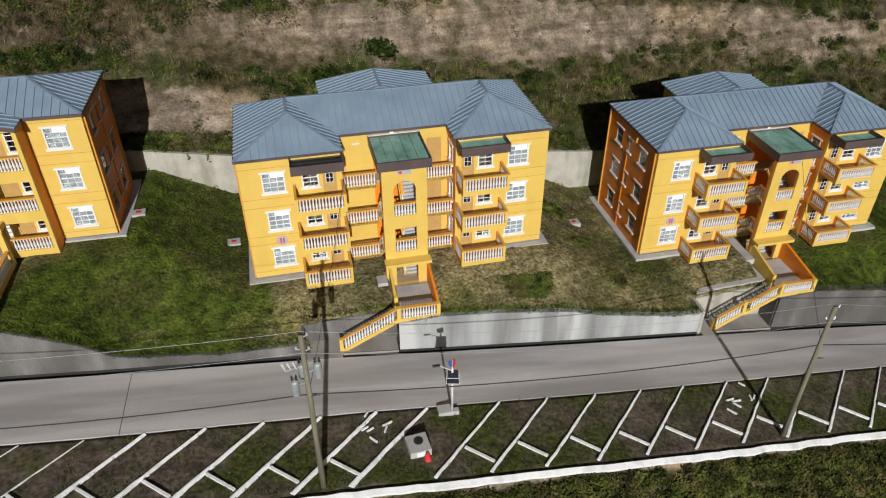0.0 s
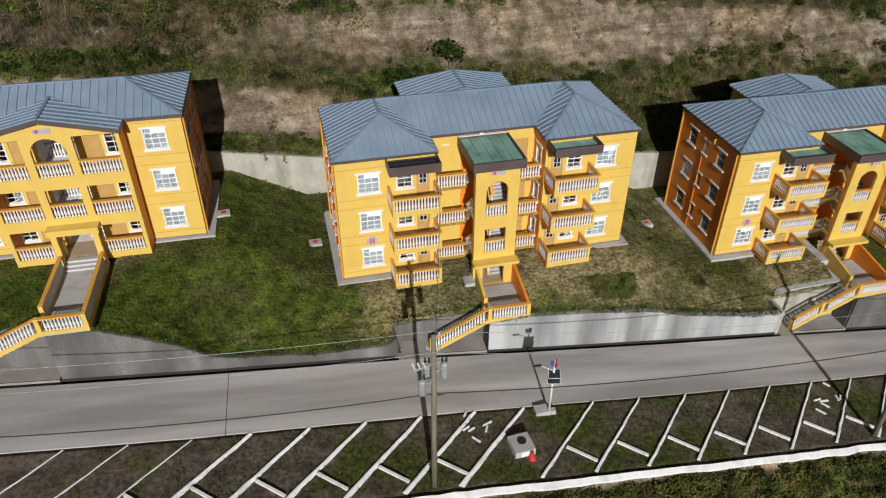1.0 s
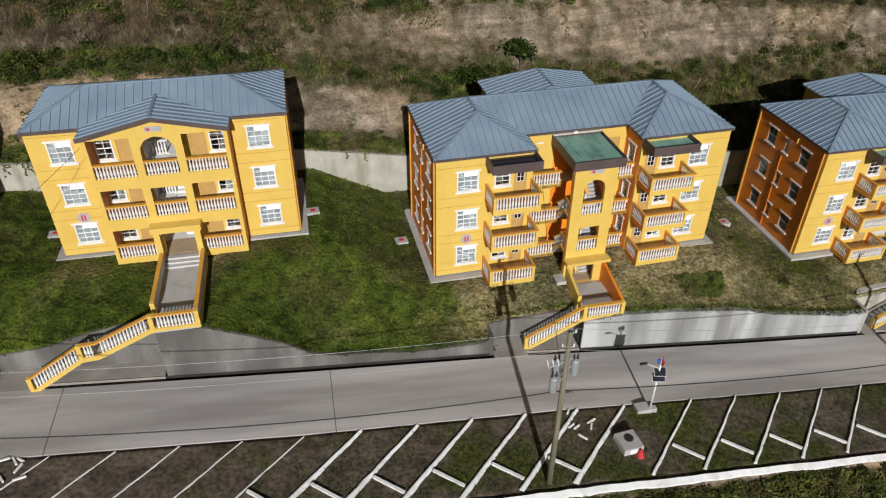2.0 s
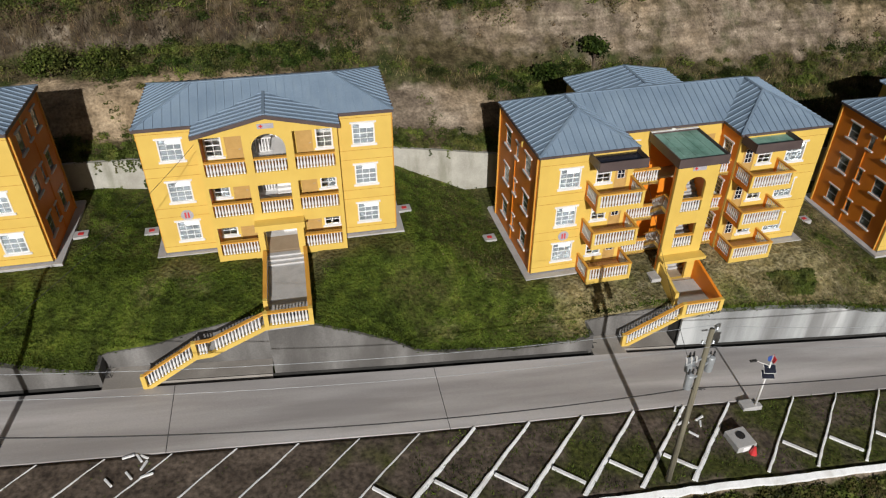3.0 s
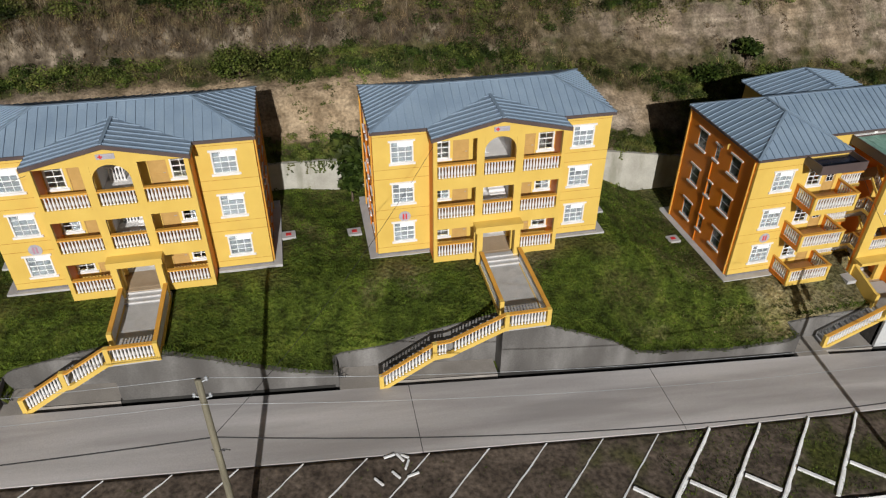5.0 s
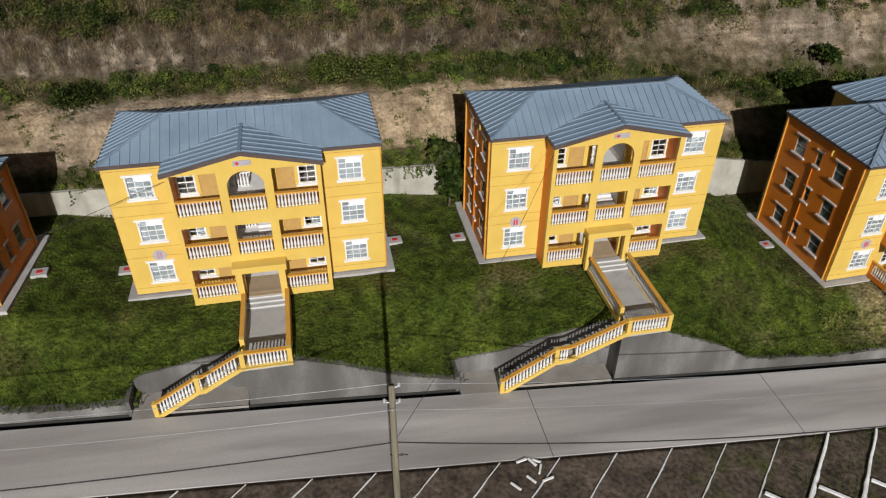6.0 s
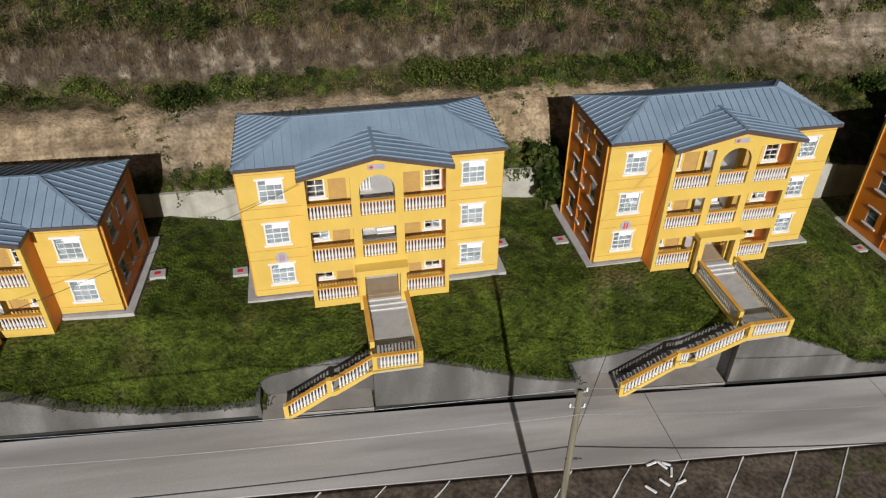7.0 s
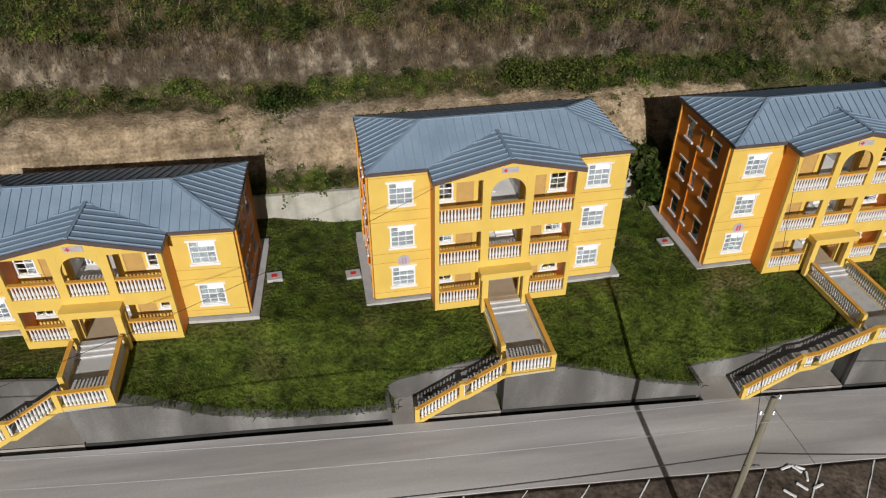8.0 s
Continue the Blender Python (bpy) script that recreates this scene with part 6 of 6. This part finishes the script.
def bushes(name, n, seed, keep, rlo, rhi, count, mat, label, tall=0.85):
    pts = scatter(n, -52, 88, 9.1, 24, seed, keep)
    r = random.Random(seed + 1)
    cs, rad, hgt = [], [], []
    for p in pts:
        q = r.uniform(rlo, rhi)
        for _ in range(4):
            s = q * r.uniform(0.45, 0.75)
            a = r.uniform(0, 6.28)
            cs.append((p[0] + math.cos(a) * q * 0.55, p[1] + math.sin(a) * q * 0.4, p[2] + r.uniform(-0.1, 0.35) * q))
            rad.append(s)
            hgt.append(s * tall * r.uniform(0.8, 1.4))
    leaf_mass(name, cs, rad, hgt, count // 4, 0.08, mat, seed, label, "bush", 0.3)


bushes("terrace_bushes", 1500, 111, lambda x, y: bench(x, y) * thick(x) * 1.1 * patch(x, y, 0.3, 91), 0.6, 1.3, 520, LEAF, "rounded green bushes crowding the terrace of the cut slope")
bushes("terrace_dark_bushes", 1100, 113, lambda x, y: bench(x, y) * max(0.3 if x < -20 else 0.0, thick(x)) * 0.8 * patch(x, y, 0.3, 95), 0.6, 1.2, 480, LEAFDARK, "rounded dark green bushes on the terrace of the cut slope")
bushes("hilltop_bushes", 1500, 115, lambda x, y: upper(x, y) * max(0.0, patch(x, y, 0.2, 97) - 0.3) * 1.5, 0.6, 1.5, 520, LEAF, "yellow-green bushes on the hillside")
bushes("hilltop_dark_bushes", 1500, 117, lambda x, y: upper(x, y) * max(0.0, patch(x, y, 0.18, 99) - 0.3) * 1.7, 0.7, 1.7, 520, LEAFDARK, "dark green bushes on the hillside")

bushes("foot_bushes", 900, 119, lambda x, y: band(y, 9.0, 11.6, 0.3) * band(x, -6.6, -0.6, 0.6), 0.45, 0.9, 320, LEAF, "dense green growth above the low wall between two houses")

blades("hill_grass", scatter(90000, -52, 88, 9.0, 20.5, 41, lambda x, y: (foot(x, y) * 1.0 + 0.5 * bench(x, y)) * (0.3 + patch(x, y, 0.4, 7))), 0.26, BLADE, 42, "tall green grass at the foot of the hillside", 0.6, 0.10)
blades("hill_dry_grass", scatter(120000, -52, 88, 10.0, 24, 43, lambda x, y: (0.55 * bench(x, y) + band(y, 16.0, 19.5) * (1 - cliff(x)) * 0.8) * patch(x, y, 0.5, 17)), 0.30, BLADEDRY, 44, "tall dry grass on the cut slope", 0.5, 0.07)

blades("dry_stalks", scatter(110000, -52, 22, 16.2, 24, 45, lambda x, y: (band(y, 16.6, 18.8, 0.6) * 0.85 + 0.3 * upper(x, y)) * (1 - cliff(x)) * (0.2 + patch(x, y, 0.45, 27))), 0.55, LEAFBROWN, 46, "thin dry stalks on the hillside", 0.35, 0.035)
blades("cliff_stalks", scatter(26000, 16, 88, 12.5, 19.5, 47, lambda x, y: bench(x, y) * patch(x, y, 0.45, 37)), 0.5, BLADEDRY, 48, "tall dry stalks below the cut slope", 0.4, 0.04)

# bare grey stems standing in the upper scrub
blades("bare_stems", scatter(5200, -52, 90, 17.2, 25, 49, lambda x, y: upper(x, y) * (0.15 + patch(x, y, 0.35, 57))), 1.7, STEMS, 50, "bare grey-brown stems standing in the hillside scrub", 0.22, 0.012)

# slope below the parking strip
pts = scatter(4600, -10, 75, -25.5, -19.0, 51, lambda x, y: min(1.0, (y + 25.5) / 2.5) * min(1.0, (x + 10) / 6) if y < far_y(x) - 11.1 else 0)
leaf_mass("slope_growth", pts, [0.55] * len(pts), [0.4] * len(pts), 60, 0.11, LEAF, 52, "dense green growth on the slope below the road", "scrub")
pts = pts[::2]
leaf_mass("slope_olive_growth", pts, [0.6] * len(pts), [0.5] * len(pts), 100, 0.075, LEAFOLIVE, 53, "olive growth on the slope below the road", "scrub")


def shrub(x, y, h, w, mat, seed, label, leaf=0.26):
    """A small tree: stem, limbs and a loose crown."""
    r = random.Random(seed)
    z = land(x, y)
    ob = empty("shrub", pose(x, y, z - 0.05), label, "shrub")
    bm = bmesh.new()
    tube(bm, (0, 0, -0.2), (0.05, 0, h * 0.5), 0.09, 0.06, 7)
    tips = []
    for i in range(7):
        a = i * 0.9 + r.uniform(-0.3, 0.3)
        p = (w * 0.6 * math.cos(a) * r.uniform(0.4, 1), w * 0.6 * math.sin(a) * r.uniform(0.4, 1), h * r.uniform(0.55, 1.0))
        tube(bm, (0.03, 0, h * r.uniform(0.25, 0.48)), p, 0.045, 0.018, 5)
        tips.append(p)
    part("stem", bm, BARK, ob)
    rs = np.random.RandomState(seed)
    v = []
    for p in tips:
        for _ in range(max(150, int(9 / leaf ** 1.4))):
            c = np.array(p) + rs.normal(size=3) * w * np.array([0.27, 0.27, 0.17])
            up = rs.normal(size=3) * 0.5 + np.array([0, -0.2, 0.9])
            up /= np.linalg.norm(up)
            a = np.cross(up, rs.normal(size=3))
            a *= leaf * rs.uniform(0.6, 1.3) / np.linalg.norm(a)
            b = np.cross(up, a) * 0.6
            v += [c - a, c + b, c + a - up * 0.08, c - b]
    raw_mesh("crown", np.array(v), 4, mat, "", "", parent=ob)
    return ob


shrub(33.9, 17.0, 2.4, 1.3, LEAFDARK, 61, "broad-leaved dark green shrub on the slope", 0.2)
shrub(29.2, 15.0, 1.6, 1.5, LEAFDARK, 62, "broad-leaved dark green shrub on the slope", 0.17)
shrub(36.6, 15.4, 1.5, 1.4, LEAFDARK, 66, "low dark green shrub on the slope", 0.15)
shrub(-1.9, 8.2, 4.0, 1.2, LEAFDARK, 63, "tall broad-leaved dark green plant beside a house", 0.30)
shrub(-2.0, 7.0, 2.6, 0.9, LEAFDARK, 64, "broad-leaved dark green plant beside a house", 0.26)
shrub(-9.0, 14.2, 1.5, 2.0, LEAF, 65, "leafy green shrub on the terrace", 0.085)
shrub(-5.2, 14.6, 1.7, 2.0, LEAF, 67, "leafy green shrub on the terrace", 0.085)
shrub(-27.0, 13.8, 1.2, 1.7, LEAFDARK, 68, "low green shrub on the terrace", 0.085)


# strips of growth hanging down the bare faces
def hanging(name, lines, mat, seed, label, r0=0.26, count=24):
    r = random.Random(seed)
    out = []
    for x, y0, y1, n in lines:
        n = n * 3
        for k in range(n):
            s = k / (n - 1)
            if r.random() < 0.4:
                continue
            xx, yy = x + 0.5 * math.sin(s * 4 + x) + r.uniform(-0.55, 0.55) * (0.4 + s), y0 + (y1 - y0) * s
            out.append((xx, yy, land(xx, yy) + 0.05))
    leaf_mass(name, out, [r0 * r.uniform(0.5, 1.4) for _ in out], [0.22] * len(out), count, 0.06, mat, seed, label, "creeper")


hanging("face_creepers", [(-0.6, 10.2, 13.9, 16), (-2.6, 11.0, 13.9, 12), (-4.6, 10.0, 13.6, 15), (-18.6, 9.6, 13.2, 18), (-20.6, 11.2, 13.0, 7), (-27.6, 11.0, 13.2, 10), (-30.5, 11.6, 13.1, 7), (18.2, 10.4, 13.2, 10)], LEAF, 101, "green creepers hanging in strips down a bare earth face")
hanging("cliff_vines", [(22.6, 17.6, 20.2, 14), (24.2, 18.4, 21.8, 14), (31.0, 17.4, 19.4, 12), (38.5, 19.4, 22.4, 10), (47.0, 20.0, 22.4, 10), (60.5, 18.2, 22.0, 14), (63.5, 17.8, 21.6, 18), (66.0, 18.6, 22.3, 16), (70.4, 19.0, 22.2, 14)], LEAFBROWN, 103, "dry brown vines hanging down the cut slope", 0.3)


# creepers above the low wall, some hanging over it
pts = scatter(2600, -30, 50, 8.75, 10.9, 91, lambda x, y: max(0.0, patch(x, 0, 0.3, 4) - 0.2) * 1.5 * (0.75 if x < -8 or x > 22 else 1.0))
leaf_mass("creepers", pts, [0.4] * len(pts), [0.3] * len(pts), 70, 0.085, LEAF, 92, "green creepers growing over the top of a low wall", "creeper")
r_ = random.Random(93)
hang = []
for _ in range(46):
    x = r_.uniform(-6.5, -1.2) if r_.random() < 0.5 else r_.uniform(-28, 22)
    top_z = float(np.interp(x, HILL_X, HILL_TABLE[:, 0])) + 0.1
    for k in range(r_.randint(2, 8)):
        hang.append((x + 0.04 * k * r_.uniform(-1, 1), BACK_Y - 0.36, top_z - 0.14 * k))
leaf_mass("hanging_vines", hang, [0.09] * len(hang), [0.08] * len(hang), 10, 0.07, LEAF, 94, "thin green vines hanging down a pale wall", "creeper")

# grass hanging over the top of the retaining walls
def wall_fringe(x, y):
    v = y - far_y(x)
    return 1.0 if wall_y(x) - far_y(x) < v < 0.85 and setback(x) < 1 or 1.62 < v < 2.0 and setback(x) > 1 else 0.0


pts = [(x, y, max(z, edge_z(x) - 0.02)) for x, y, z in scatter(120000, -40, 76, -8.2, -5.0, 97, lambda x, y: wall_fringe(x, y) * (0.5 + 0.5 * patch(x, y, 0.9, 8)))]
blades("wall_top_grass", pts, 0.15, BLADE, 98, "grass hanging over the top of a retaining wall", 0.9)

# green patches and weeds on the dry lawn
pts = [q for cx, cy, r, n in ((40.6, -5.6, 1.7, 520), (46.2, -1.6, 0.9, 60), (47.8, -4.9, 0.8, 50), (44.8, 2.6, 1.6, 120), (21.8, -5.6, 1.2, 60)) for q in scatter(n, cx - r, cx + r, cy - r * 0.8, cy + r * 0.8, int(cx * 7), lambda x, y, cx=cx, cy=cy, r=r: 1.0 if (x - cx) ** 2 + (y - cy) ** 2 < r * r and on_lawn(x, y) else 0)]
leaf_mass("weed_patches", pts, [0.28] * len(pts), [0.16] * len(pts), 26, 0.085, LEAF, 81, "green weed patches on the dry lawn", "grass", 0.6)
